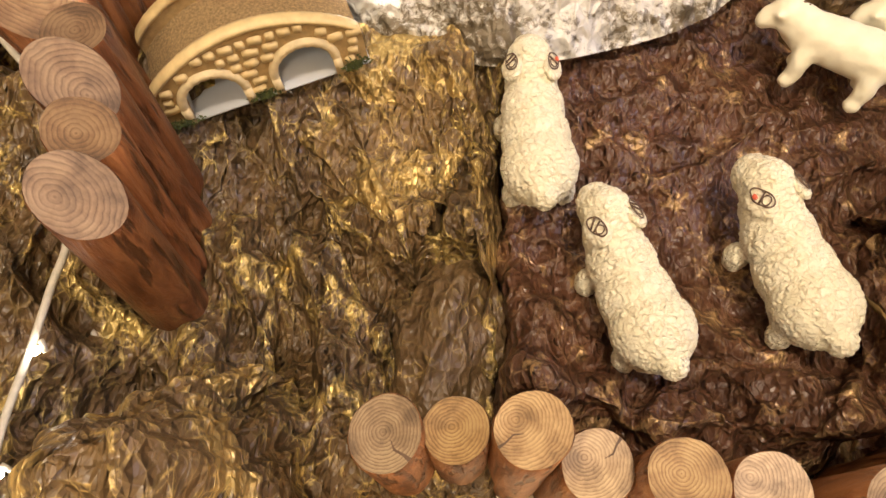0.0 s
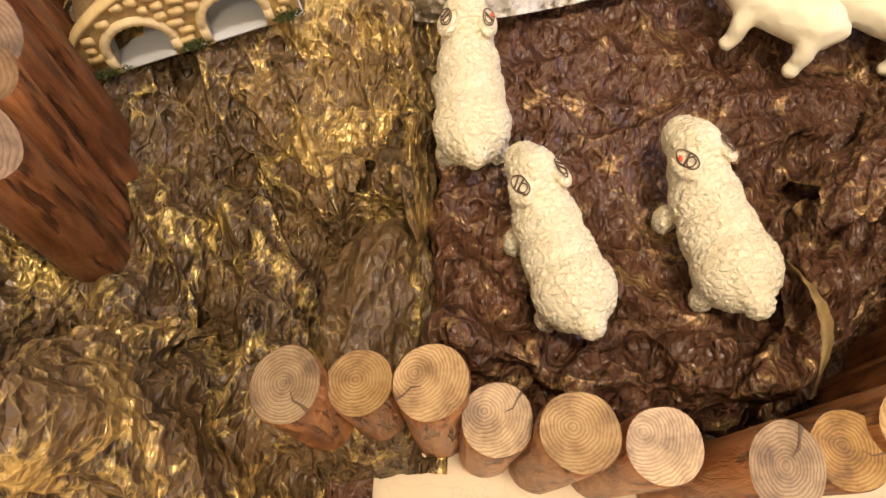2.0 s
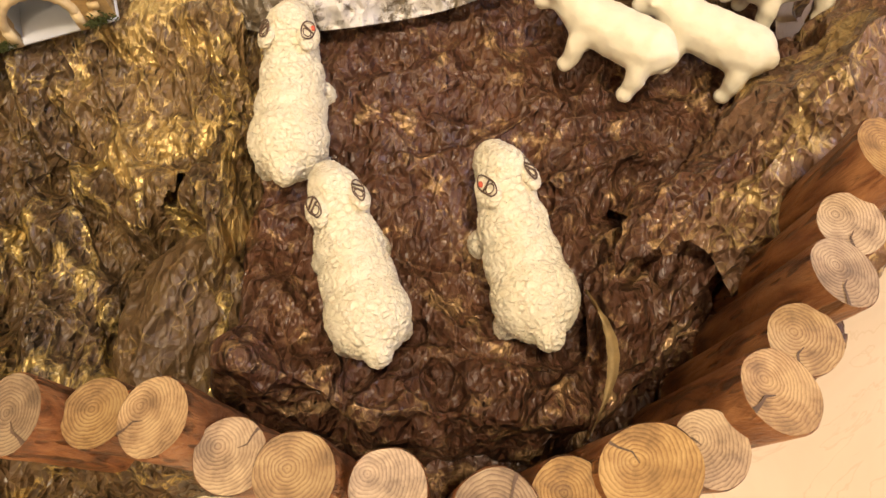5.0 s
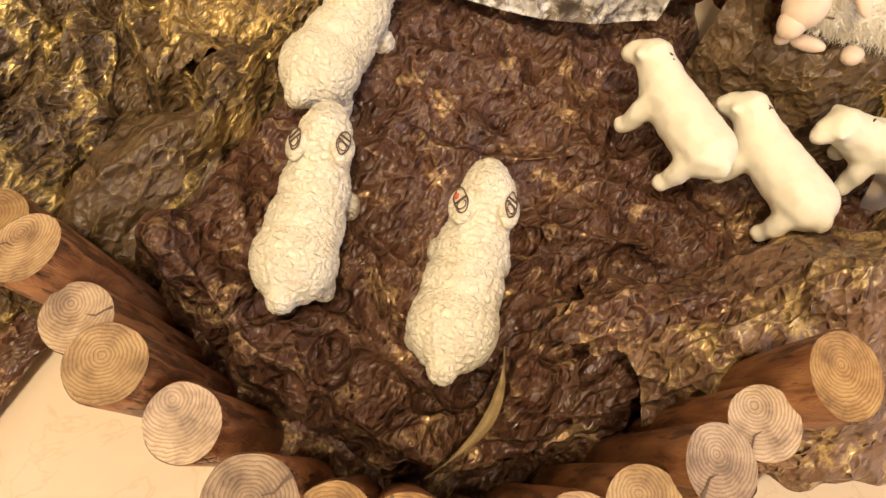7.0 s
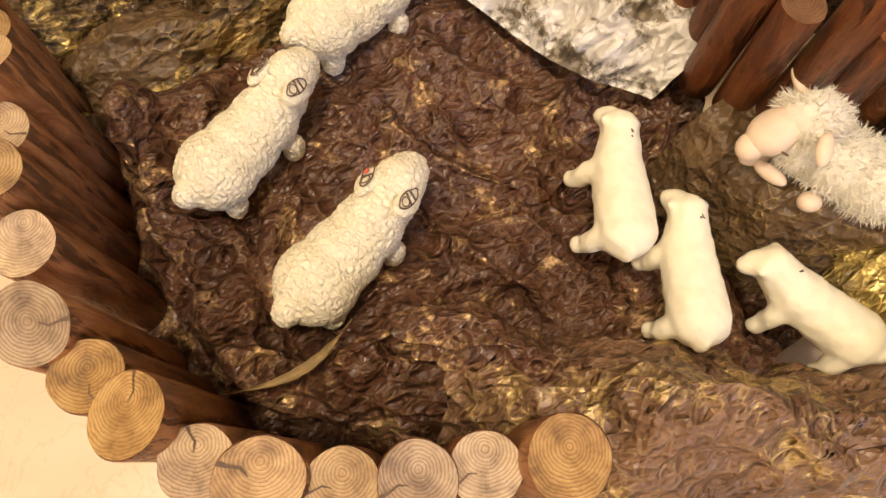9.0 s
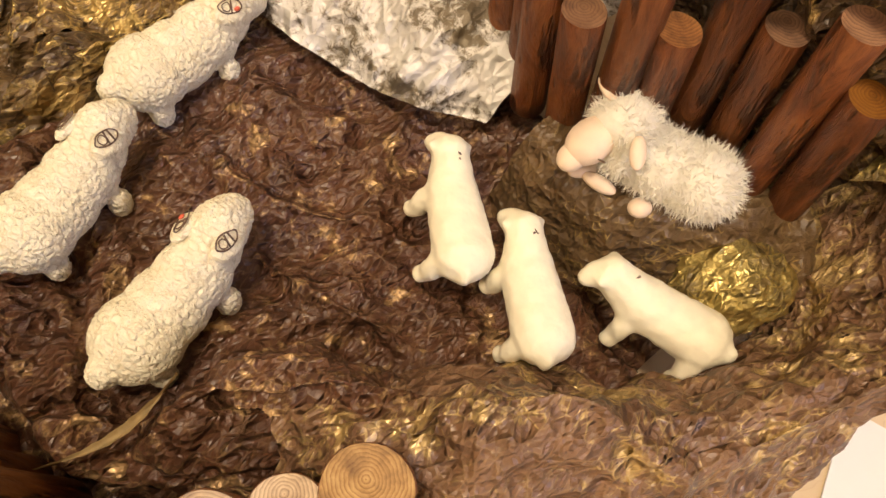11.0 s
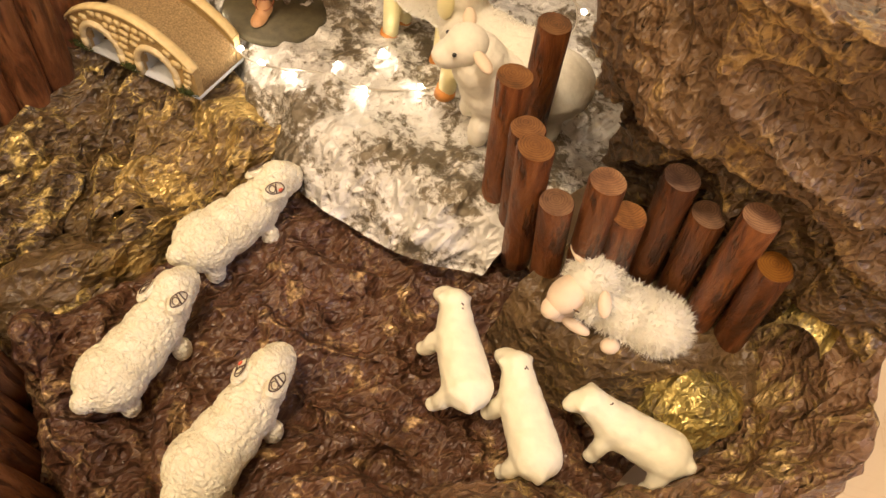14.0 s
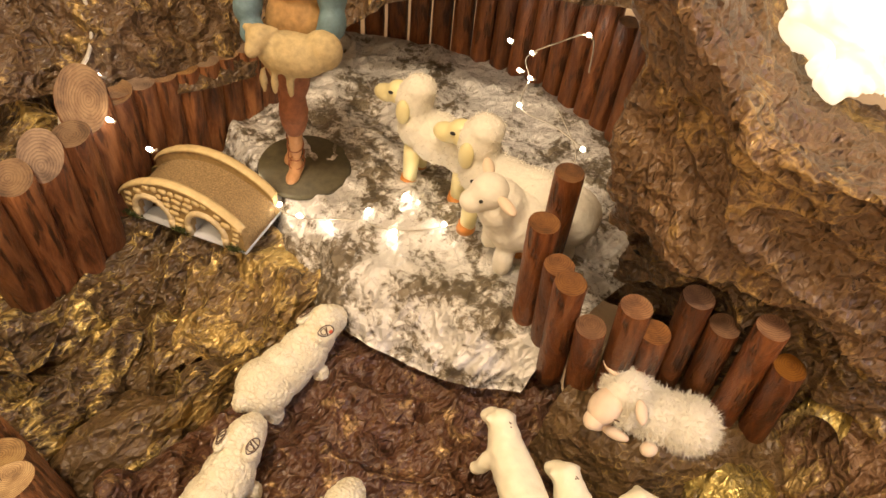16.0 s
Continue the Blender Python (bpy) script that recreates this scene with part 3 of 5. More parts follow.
CREST = [(0.278, 0.186, 0.058), (0.300, 0.212, 0.090), (0.330, 0.250, 0.116), (0.362, 0.292, 0.104), (0.396, 0.328, 0.088), (0.428, 0.388, 0.108), (0.441, 0.440, 0.132), (0.418, 0.490, 0.150), (0.385, 0.52, 0.17)]


def s_ridge(u, v):
    c = path_at(CREST, u)
    t = path_at(CREST, u + 0.01) - path_at(CREST, u - 0.01)
    n = np.stack([t[..., 1], -t[..., 0]], -1)
    n /= np.linalg.norm(n, axis=-1, keepdims=True) + 1e-9
    w = (v - 0.5) * 2
    out = np.where(w > 0, w * (0.042 - 0.020 * sm(0.6, 0.8, u) + 0.055 * g2(u, u, 0.35, 0.35, 0.2, 9)), w * 0.036)
    drop = np.where(w > 0, 0.095 * np.abs(w) ** 1.5, 0.085 * np.abs(w) ** 1.2)
    z = c[..., 2] - drop * (c[..., 2] / 0.11)
    z = z + fold(u, v, [(0.30, 0.42), (0.50, 0.66), (0.66, 0.60)], 0.012, 0.10, 0.05) + fold(u, v, [(0.60, 0.20), (0.74, 0.34), (0.86, 0.30)], 0.010, 0.09, 0.06)
    return c[..., 0] + n[..., 0] * out, c[..., 1] + n[..., 1] * out, z + 0.002


sheet("crumpled_paper_ridge", 400, 150, s_ridge, PAPER_RIDGE, 0.95, 21.4, "wavy ridge of crumpled brown and gold paper round the fold")


def s_rock(u, v):
    x = 0.232 + 0.190 * u
    y = 0.366 + 0.055 * u - 0.016 * np.sin(u * 5.0) + 0.13 * v
    z = 0.002 + 0.070 * sm(0.0, 0.24, v) + 0.008 * g2(u, v, 0.45, 0.5, 0.25, 0.3) - 0.045 * sm(0.80, 1.0, u) + 0.01 * sm(0.7, 1.0, v)
    return x, y, z


sheet("crumpled_paper_rock", 190, 130, s_rock, PAPER_LOBE, 0.55, 33.0, "smooth crumpled brown paper mound beneath the resting lamb")


def s_gold_end(u, v):
    x = 0.338 + 0.068 * u
    y = 0.392 + 0.066 * v + 0.012 * u
    r = ((u - 0.5) / 0.5) ** 2 + ((v - 0.5) / 0.5) ** 2
    return x, y, 0.077 - 0.022 * r ** 1.6 - 0.012 * sm(0.4, 0.0, v)


sheet("crumpled_gold_paper", 75, 75, s_gold_end, PAPER_BRIGHT, 0.45, 35.0, "bright gold end of the paper mound below the lamb",
      keep=lambda u, v, P: ((u - 0.5) / 0.5) ** 2 + ((v - 0.5) / 0.5) ** 2 < 1.0 + 0.1 * np.sin(9 * u + 7 * v))


def s_gold_tuft(u, v):
    x = 0.368 + 0.046 * u
    y = 0.468 + 0.034 * v + 0.012 * u
    return x, y, 0.112 + 0.030 * np.sin(math.pi * np.clip(0.15 + 0.6 * v, 0, 1)) + 0.012 * np.sin(u * 5)


sheet("crumpled_gold_paper", 60, 50, s_gold_tuft, PAPER_BRIGHT, 0.8, 37.0, "small gold paper tuft behind the last wooden post")


def s_hill(u, v):
    f = np.clip((u - 0.28) / 0.72, 0, 1)
    side = sm(0.30, 0.0, u)
    x = 0.172 + 0.254 * f - 0.012 * side
    prof = path_at([(0.520, 0.05), (0.508, 0.14), (0.470, 0.23), (0.432, 0.31), (0.412, 0.375), (0.445, 0.395), (0.55, 0.37), (0.70, 0.31)], v)
    y = prof[..., 0] + 0.28 * side + 0.05 * f * sm(0.2, 0.0, v) + 0.16 * sm(0.82, 1.0, f)
    z = prof[..., 1] + 0.012 * np.sin(f * 9) + 0.07 * sm(0.30, 0.0, f) * v - 0.055 * sm(0.02, 0.22, f) * sm(0.4, 0.75, v)
    x = x + 0.026 * sm(0.6, 0.2, v) * (1 - f)
    y = y - 0.042 * sm(0.31, 0.25, x) * np.exp(-((z - 0.250) / 0.045) ** 2) * (1 - side)
    # a brow with a dark slot under it, and two long folds that run out from it
    y = y - fold(x, z, [(0.195, 0.196), (0.235, 0.212), (0.275, 0.236), (0.345, 0.222), (0.42, 0.19)], 0.026, 0.050, 0.008)
    y = y - fold(x, z, [(0.262, 0.330), (0.272, 0.285), (0.300, 0.258), (0.36, 0.245)], 0.016, 0.035, 0.010)
    y = y + 0.022 * g2(x, z, 0.250, 0.196, 0.022, 0.010)
    return x, y, z


sheet("crumpled_paper_cliff", 300, 340, s_hill, PAPER_TAN, 0.50, 41.0, "tall cliff of crumpled tan brown paper behind the posts", 1.7, 1.7)


def s_shelf(u, v):
    x = 0.222 + 0.195 * u
    z = 0.066 + v * (0.125 + 0.055 * sm(0.0, 0.5, u)) + 0.008 * np.sin(u * 8)
    y = 0.496 - 0.040 * v ** 1.5 + 0.010 * np.sin(u * 9 + v * 3) + 0.03 * sm(0.75, 1.0, u) * v
    return x, y - fold(u, v, [(0.05, 0.70), (0.30, 0.92), (0.55, 0.55), (0.95, 0.40)], 0.018, 0.25, 0.10), z


sheet("crumpled_paper_shelf", 170, 130, s_shelf, PAPER_HILL, 0.8, 44.0, "brown paper bank rising behind the stained posts")


def s_silver(u, v):
    # front edge to the back wall
    a = path_at([(-0.17, 0.368), (-0.045, 0.345), (0.03, 0.326), (0.11, 0.339), (0.160, 0.359), (0.202, 0.390)], u)
    b = path_at([(-0.26, 0.55), (-0.15, 0.64), (0.0, 0.70), (0.22, 0.70)], u)
    x = a[..., 0] * (1 - v) + b[..., 0] * v
    y = a[..., 1] * (1 - v) + b[..., 1] * v
    z = 0.060 + 0.026 * sm(0.0, 0.14, v) + 0.015 * v - 0.012 * sm(0.03, 0, v)
    return x, y, z


sheet("crumpled_foil_path", 260, 240, s_silver, SILVER, 0.6, 52.0, "crumpled silver and white foil paper path")


def s_backhill(u, v):
    c = path_at([(-0.25, 0.10, 0.18), (-0.245, 0.25, 0.178), (-0.192, 0.335, 0.168), (-0.176, 0.445, 0.158), (-0.150, 0.535, 0.190), (-0.075, 0.575, 0.248), (0.045, 0.612, 0.270), (0.22, 0.60, 0.33)], u)
    d = path_at([(-1, 0.0, 0), (-1, 0.1, 0), (-1, 0.1, 0), (-1, 0.3, 0), (-0.8, 0.6, 0), (-0.3, 1, 0), (0, 1, 0), (0.4, 1, 0)], u)
    out = v * 0.30
    z = c[..., 2] + 0.13 * np.sin(np.clip(v * 1.2, 0, 1) * np.pi * 0.6) - 0.022 * sm(0.06, 0.0, v)
    return c[..., 0] + d[..., 0] * out, c[..., 1] + d[..., 1] * out, z


sheet("crumpled_paper_hill", 380, 150, s_backhill, PAPER_HILL, 1.3, 63.0, "crumpled dark brown paper hill above the half log fence")


# ---- logs ----
def log(name, base, top, r, mats, label, group, cut=(0, 0, 1), seed=0, crack=True):
    base, top = Vector(base), Vector(top)
    axis = top - base
    m = axis.to_track_quat("Z", "Y").to_matrix().to_4x4()
    L = axis.length
    n = (m.inverted().to_3x3() @ Vector(cut)).normalized()
    rnd = random.Random(seed)
    k, rows = 32, 9
    shape = [1 + 0.05 * noise.noise(Vector((1.4 * math.cos(a), 1.4 * math.sin(a), seed * 3.3))) for a in [2 * math.pi * i / k for i in range(k)]]
    verts, faces = [], []

    def lift(x, y):
        return -(n.x * x + n.y * y) / n.z
    for j in range(rows + 1):
        f = j / rows
        for i in range(k):
            a = 2 * math.pi * i / k
            rr = r * shape[i] * (1.03 - 0.03 * f) * (1 + 0.025 * noise.noise(Vector((2 * math.cos(a), 2 * math.sin(a), f * 4 + seed))))
            if j == rows:
                rr *= 0.965
            x, y = rr * math.cos(a), rr * math.sin(a)
            e = lift(x, y)
            z = f * L + e * f
            if j == rows - 1:
                z = L + e - 0.0016
            verts.append((x, y, z))
    for j in range(rows):
        for i in range(k):
            faces.append((j * k + i, j * k + (i + 1) % k, (j + 1) * k + (i + 1) % k, (j + 1) * k + i))
    faces.append(tuple(range(k - 1, -1, -1)))
    ob = new(name, mesh_of(name, verts, faces, [mats[0]]))
    ob.matrix_world = Matrix.Translation(base) @ m
    # the sawn face, ring by ring, slightly uneven
    verts, faces = [(0, 0, L)], []
    rings = 5
    for j in range(1, rings + 1):
        for i in range(k):
            a = 2 * math.pi * i / k
            rr = r * shape[i] * 0.965 * (j / rings)
            x, y = rr * math.cos(a), rr * math.sin(a)
            verts.append((x, y, L + lift(x, y) + (0.0003 * noise.noise(Vector((x * 200, y * 200, seed))) if j < rings else 0)))
    for i in range(k):
        faces.append((0, 1 + i, 1 + (i + 1) % k))
    for j in range(1, rings):
        for i in range(k):
            a0, b0 = 1 + (j - 1) * k, 1 + j * k
            faces.append((a0 + i, b0 + i, b0 + (i + 1) % k, a0 + (i + 1) % k))
    cap = new("sawn_face", mesh_of("sawn_face", verts, faces, [mats[1]]))
    cap.parent = ob
    tagged(cap, "sawn end grain with growth rings")
    if crack and rnd.random() < 0.6:
        a = rnd.uniform(0, 6.28)
        w = r * rnd.uniform(0.02, 0.045)
        pts = [(0.25, 0.3), (0.5, 0.8), (0.75, 0.9), (0.96, 1.6)]
        vs, fs = [], []
        for q, ww in pts:
            aa = a + 0.12 * math.sin(q * 9)
            for sgn in (-1, 1):
                x = r * q * math.cos(aa) - sgn * w * ww * math.sin(aa)
                y = r * q * math.sin(aa) + sgn * w * ww * math.cos(aa)
                vs.append((x, y, L + lift(x, y) + 0.0006))
        for q in range(3):
            fs.append((2 * q, 2 * q + 1, 2 * q + 3, 2 * q + 2))
        c = new("crack", mesh_of("crack", vs, fs, [INK]))
        c.parent = ob
    return tagged(ob, label, "log", group)


PINE = (PINE_SIDE, PINE_END)
STAIN = (STAIN_SIDE, STAIN_END)
TALL = (TALL_SIDE, TALL_END)
FRONT = [  # top x, y, z, radius, slope of the cut
    (-0.022, 0.078, 0.107, 0.0165, (-0.35, -0.1, 1)), (0.007, 0.082, 0.097, 0.0150, (-0.1, 0.1, 1)), (0.038, 0.078, 0.115, 0.0160, (-0.35, 0.05, 1)),
    (0.065, 0.067, 0.098, 0.0155, (0, -0.1, 1)), (0.095, 0.059, 0.118, 0.0160, (0, 0.05, 1)), (0.129, 0.056, 0.108, 0.0155, (0, -0.15, 1)),
    (0.169, 0.047, 0.120, 0.0170, (0.35, -0.25, 1)), (0.197, 0.055, 0.112, 0.0155, (0, 0, 1)), (0.223, 0.064, 0.126, 0.0175, (-0.4, -0.3, 1)),
    (0.251, 0.075, 0.112, 0.0155, (0, 0, 1)), (0.273, 0.094, 0.130, 0.0170, (0.2, 0.2, 1)), (0.291, 0.118, 0.119, 0.0155, (0, 0, 1)),
    (0.306, 0.143, 0.130, 0.0160, (0.3, 0.1, 1)), (0.317, 0.168, 0.124, 0.0150, (0, 0, 1)), (0.331, 0.194, 0.140, 0.0175, (0.25, 0.05, 1))]
for i, (x, y, z, r, cut) in enumerate(FRONT):
    log("fence_log", (x - 0.001, y + 0.010, SLAB), (x, y, z), r, PINE, "short round pine log standing in the curved front fence", "logs of the front fence", cut, i + 1)

for i, (b, t, r, cut) in enumerate([
        ((-0.152, 0.164, 0.01), (-0.139, 0.156, 0.168), 0.0165, (0.75, -0.45, 1)), ((-0.156, 0.188, 0.01), (-0.146, 0.188, 0.168), 0.0155, (0.35, -0.2, 1)),
        ((-0.157, 0.214, 0.01), (-0.157, 0.215, 0.167), 0.0170, (0.7, -0.45, 1)), ((-0.163, 0.240, 0.01), (-0.163, 0.243, 0.170), 0.0150, (0.1, -0.1, 1)),
        ((-0.175, 0.268, 0.01), (-0.197, 0.271, 0.171), 0.0210, (0.7, -0.5, 1)), ((-0.195, 0.292, 0.02), (-0.205, 0.300, 0.160), 0.0170, (0.1, -0.1, 1))]):
    log("fence_log", b, t, r, TALL, "tall reddish pine log with an obliquely sawn top beside the bridge", "logs of the tall fence", cut, 31 + i, False)

for i in range(9):
    y = 0.300 + 0.021 * i
    log("half_log", (-0.205 + 0.002 * i, y, 0.03), (-0.205 + 0.002 * i, y + 0.004, 0.160), 0.0125, TALL, "stained pine log in the fence behind the bridge", "logs behind the bridge", (0, 0, 1), 51 + i, False)

POSTS = [  # top x, y, z
    (0.160, 0.450, 0.224), (0.175, 0.401, 0.219), (0.196, 0.398, 0.196), (0.213, 0.384, 0.204), (0.234, 0.392, 0.170), (0.253, 0.402, 0.201),
    (0.268, 0.419, 0.172), (0.278, 0.437, 0.204), (0.300, 0.448, 0.184), (0.324, 0.443, 0.211), (0.346, 0.452, 0.181)]
for i, (x, y, z) in enumerate(POSTS):
    log("fence_post", (x + 0.002 * (i - 4), y + 0.030, 0.060), (x, y, z), 0.0108, STAIN, "thin dark stained round wooden post beside the resting lamb", "stained posts", (0, 0, 1), 71 + i, False)

for i in range(16):
    f = i / 15
    x, y = -0.235 + 0.355 * f, 0.655 + 0.06 * f - 0.05 * (2 * f - 1) ** 2
    log("fence_post", (x, y, 0.07), (x, y - 0.005, 0.235 + 0.015 * math.sin(i * 2.3)), 0.0115, STAIN, "dark stained post in the palisade at the back", "posts at the back", (0, 0, 1), 91 + i, False)


# ---- figurines ----
def blob(balls, voxel, subdiv=3, even=16):
    """One closed surface round ellipsoids: (x, y, z, rx, ry, rz, turn about z, tilt about y)."""
    bm = bmesh.new()
    for x, y, z, rx, ry, rz, *turn in balls:
        tz, ty = (list(turn) + [0, 0])[:2]
        bmesh.ops.create_icosphere(bm, subdivisions=subdiv, radius=1, matrix=pose(x, y, z, 0, ty, tz) @ Matrix.Diagonal((rx, ry, rz, 1)))
    ob = new("blob", from_bm("blob", bm, []))
    md = ob.modifiers.new("remesh", "REMESH")
    md.mode, md.voxel_size = "VOXEL", voxel
    sd = ob.modifiers.new("smooth", "SMOOTH")
    sd.factor, sd.iterations = 0.6, even
    ev = ob.evaluated_get(bpy.context.evaluated_depsgraph_get())
    out = bmesh.new()
    out.from_mesh(ev.to_mesh())
    ev.to_mesh_clear()
    me = ob.data
    bpy.data.objects.remove(ob)
    bpy.data.meshes.remove(me)
    out.normal_update()
    return out


def roughen(bm, amp, freq, seed):
    """Rounded clumps with sharp furrows between them."""
    for v in bm.verts:
        c = v.co * freq
        d = noise.voronoi(c + Vector((seed, 0, 0)) + 0.25 * noise.noise_vector(c * 0.7))[0][0]
        v.co += v.normal * amp * (math.sqrt(max(0.0, 1 - 0.95 * d * d)) - 0.55 + 0.3 * noise.noise(c * 2.3))
    bm.normal_update()


def add_bm(bm, other, slot):
    """Join another bmesh into bm with a material slot."""
    for f in other.faces:
        f.material_index = slot
    me = bpy.data.meshes.new("join")
    other.to_mesh(me)
    other.free()
    bm.from_mesh(me)
    bpy.data.meshes.remove(me)


def ball_bm(x, y, z, rx, ry, rz, tz=0, ty=0, tx=0, sub=3):
    bm = bmesh.new()
    bmesh.ops.create_icosphere(bm, subdivisions=sub, radius=1, matrix=pose(x, y, z, tx, ty, tz) @ Matrix.Diagonal((rx, ry, rz, 1)))
    return bm


def ring_bm(m, rx, ry, w, k=26, seed=0):
    """A thin wobbly loop, as an inked outline."""
    bm = bmesh.new()
    vs = []
    for i in range(k):
        a = 2 * math.pi * i / k
        q = 1 + 0.16 * noise.noise(Vector((1.3 * math.cos(a), 1.3 * math.sin(a), seed)))
        ww = w * (0.75 + 0.6 * abs(noise.noise(Vector((2 * math.cos(a), 2 * math.sin(a), seed + 4)))))
        vs.append([bm.verts.new(m @ Vector(((q * rx + ww * math.cos(b)) * math.cos(a), (q * ry + ww * math.cos(b)) * math.sin(a), 0.8 * ww * math.sin(b)))) for b in [math.pi * j / 3 for j in range(6)]])
    for i in range(k):
        for j in range(6):
            bm.faces.new((vs[i][j], vs[(i + 1) % k][j], vs[(i + 1) % k][(j + 1) % 6], vs[i][(j + 1) % 6]))
    return bm


def woolly_sheep(name, tail, yaw, s, ground, turn, seed, label, red=0):
    """A terry-cloth sheep; x runs from tail to head. turn: which way the head looks, degrees to its left."""
    c, si = math.cos(math.radians(turn)), math.sin(math.radians(turn))
    hx, hy, hz = 0.087, 0.0, 0.046
    balls = [(0.022, 0, 0.028, 0.0235, 0.0240, 0.022), (0.042, 0, 0.028, 0.025, 0.0218, 0.021), (0.062, 0, 0.031, 0.021, 0.0198, 0.021),
             (0.077, 0, 0.038, 0.016, 0.0165, 0.018), (hx, hy, hz, 0.0155, 0.0148, 0.0160), (hx + 0.009 * c, hy + 0.009 * si, hz - 0.003, 0.0125, 0.0120, 0.0125),
             (0.000, 0, 0.032, 0.0085, 0.0080, 0.0085)]
    for lx, ly in ((0.016, 0.0165), (0.016, -0.0165), (0.066, 0.0175), (0.066, -0.0175)):
        balls.append((lx, ly, 0.010, 0.0066, 0.0066, 0.0115))
    bm = blob(balls, 0.0009, 3, 38)
    roughen(bm, 0.0012, 140, seed + 5)
    roughen(bm, 0.0021, 340, seed)
    for sgn in (-1, 1):
        ex, ey = hx - 0.009 - sgn * si * 0.0118, hy + sgn * c * 0.0118
        m = pose(ex, ey, hz + 0.0075, -sgn * 38, 8, turn + sgn * 8)
        ear = ball_bm(0, sgn * 0.0016, -0.0004, 0.0096, 0.0072, 0.0036, sub=4)
        roughen(ear, 0.0007, 480, seed)
        bmesh.ops.transform(ear, matrix=m, verts=ear.verts)
        add_bm(bm, ear, 0)
        inner = m @ pose(0.0002, -sgn * 0.0010, 0.0036, 0, 0, sgn * 6)
        add_bm(bm, ring_bm(inner, 0.0072, 0.0040, 0.00055, 26, seed + sgn), 1)
        add_bm(bm, ring_bm(inner @ pose(-0.0026, 0, 0.0002), 0.0024, 0.0027, 0.00045, 16, seed + 2 * sgn), 1)
        if sgn == red:
            add_bm(bm, ball_bm(*(inner @ Vector((0.0035, sgn * 0.0018, 0.0004))), 0.0019, 0.0014, 0.0009, 0, 0, -sgn * 38, 2), 2)
        for q in ((0.1,) if sgn == red else (0.0, 0.75)):
            bar = box_bm(0.0008, 0.0070, 0.0008)
            bmesh.ops.transform(bar, matrix=inner @ pose(0.0040 * q, 0, 0.0001, 0, 0, 14 * q + 6 * sgn), verts=bar.verts)
            add_bm(bm, bar, 1)
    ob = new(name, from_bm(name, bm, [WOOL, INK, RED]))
    ob.matrix_world = pose(*tail, ground, 0, 0, yaw) @ Matrix.Diagonal((s, 0.94 * s, s, 1))
    return tagged(ob, label, "sheep figurine", "terry sheep")


woolly_sheep("sheep_figurine", (0.0560, 0.226), 93.5, 1.0, 0.019, -4, 1, "cream terry cloth sheep figurine with a red dab in its ear", -1)
woolly_sheep("sheep_figurine", (0.1150, 0.126), 109, 0.97, 0.018, 8, 2, "cream terry cloth sheep figurine with brown stitched ears")
woolly_sheep("sheep_figurine", (0.2000, 0.138), 106.5, 1.0, 0.018, 10, 3, "cream terry cloth sheep figurine standing by the dry leaf", 1)


def smooth_lamb(name, tail, head, ground, lean, seed, label):
    """A hand-modelled lamb; lean: how far it tips over, so that its feet show on its left."""
    tail, head = Vector(tail), Vector(head)
    d = head - tail
    yaw = math.degrees(math.atan2(d.y, d.x))
    s = d.length / 0.090
    balls = [(0.014, 0, 0.033, 0.0175, 0.0190, 0.0170), (0.024, 0, 0.033, 0.0200, 0.0186, 0.0170), (0.034, 0, 0.033, 0.022, 0.0180, 0.0168), (0.044, 0, 0.0335, 0.022, 0.0172, 0.0165), (0.054, 0, 0.034, 0.021, 0.0162, 0.0160),
             (0.067, 0, 0.038, 0.014, 0.0130, 0.0140), (0.077, 0, 0.042, 0.0120, 0.0118, 0.0120), (0.085, 0.003, 0.038, 0.0090, 0.0088, 0.0080), (0.089, 0.006, 0.035, 0.0065, 0.0068, 0.0060),
             (0.081, 0.0108, 0.044, 0.0042, 0.0046, 0.0032), (0.081, -0.0108, 0.044, 0.0042, 0.0046, 0.0032), (-0.002, 0.004, 0.036, 0.0052, 0.0045, 0.008)]
    for lx, ly in ((0.012, 0.013), (0.012, -0.013), (0.056, 0.012), (0.056, -0.012)):
        balls += [(lx, ly * 1.1, 0.018, 0.0072, 0.0070, 0.014), (lx + 0.002, ly * 1.25, 0.0055, 0.0066, 0.0062, 0.0060)]
    bm = blob(balls, 0.0010, 3, 64)
    for v in bm.verts:
        v.co += v.normal * (0.0007 * noise.noise(v.co * 150 + Vector((seed, 0, 0))) + 0.00018 * noise.noise(v.co * 900))
    # pinholes and a nick left by the modelling tool
    for k in range(5):
        r = random.Random(seed * 10 + k)
        top = max((v for v in bm.verts if abs(v.co.x - r.uniform(0.01, 0.07)) < 0.003 and abs(v.co.y - r.uniform(-0.010, 0.010)) < 0.003), key=lambda v: v.co.z, default=None)
        if top:
            add_bm(bm, ball_bm(*top.co, 0.0006 + 0.0012 * (k == 0), 0.0005, 0.0004, r.uniform(0, 180), sub=2), 1)
    m = pose(0, 0, 0, lean, 0, 0) @ Matrix.Diagonal((s, s, s, 1))
    low = min((m @ v.co).z for v in bm.verts)
    ob = new(name, from_bm(name, bm, [CLAY, INK]))
    ob.matrix_world = pose(tail.x, tail.y, ground - low, 0, 0, yaw) @ m
    return tagged(ob, label, "lamb figurine", "smooth lambs")


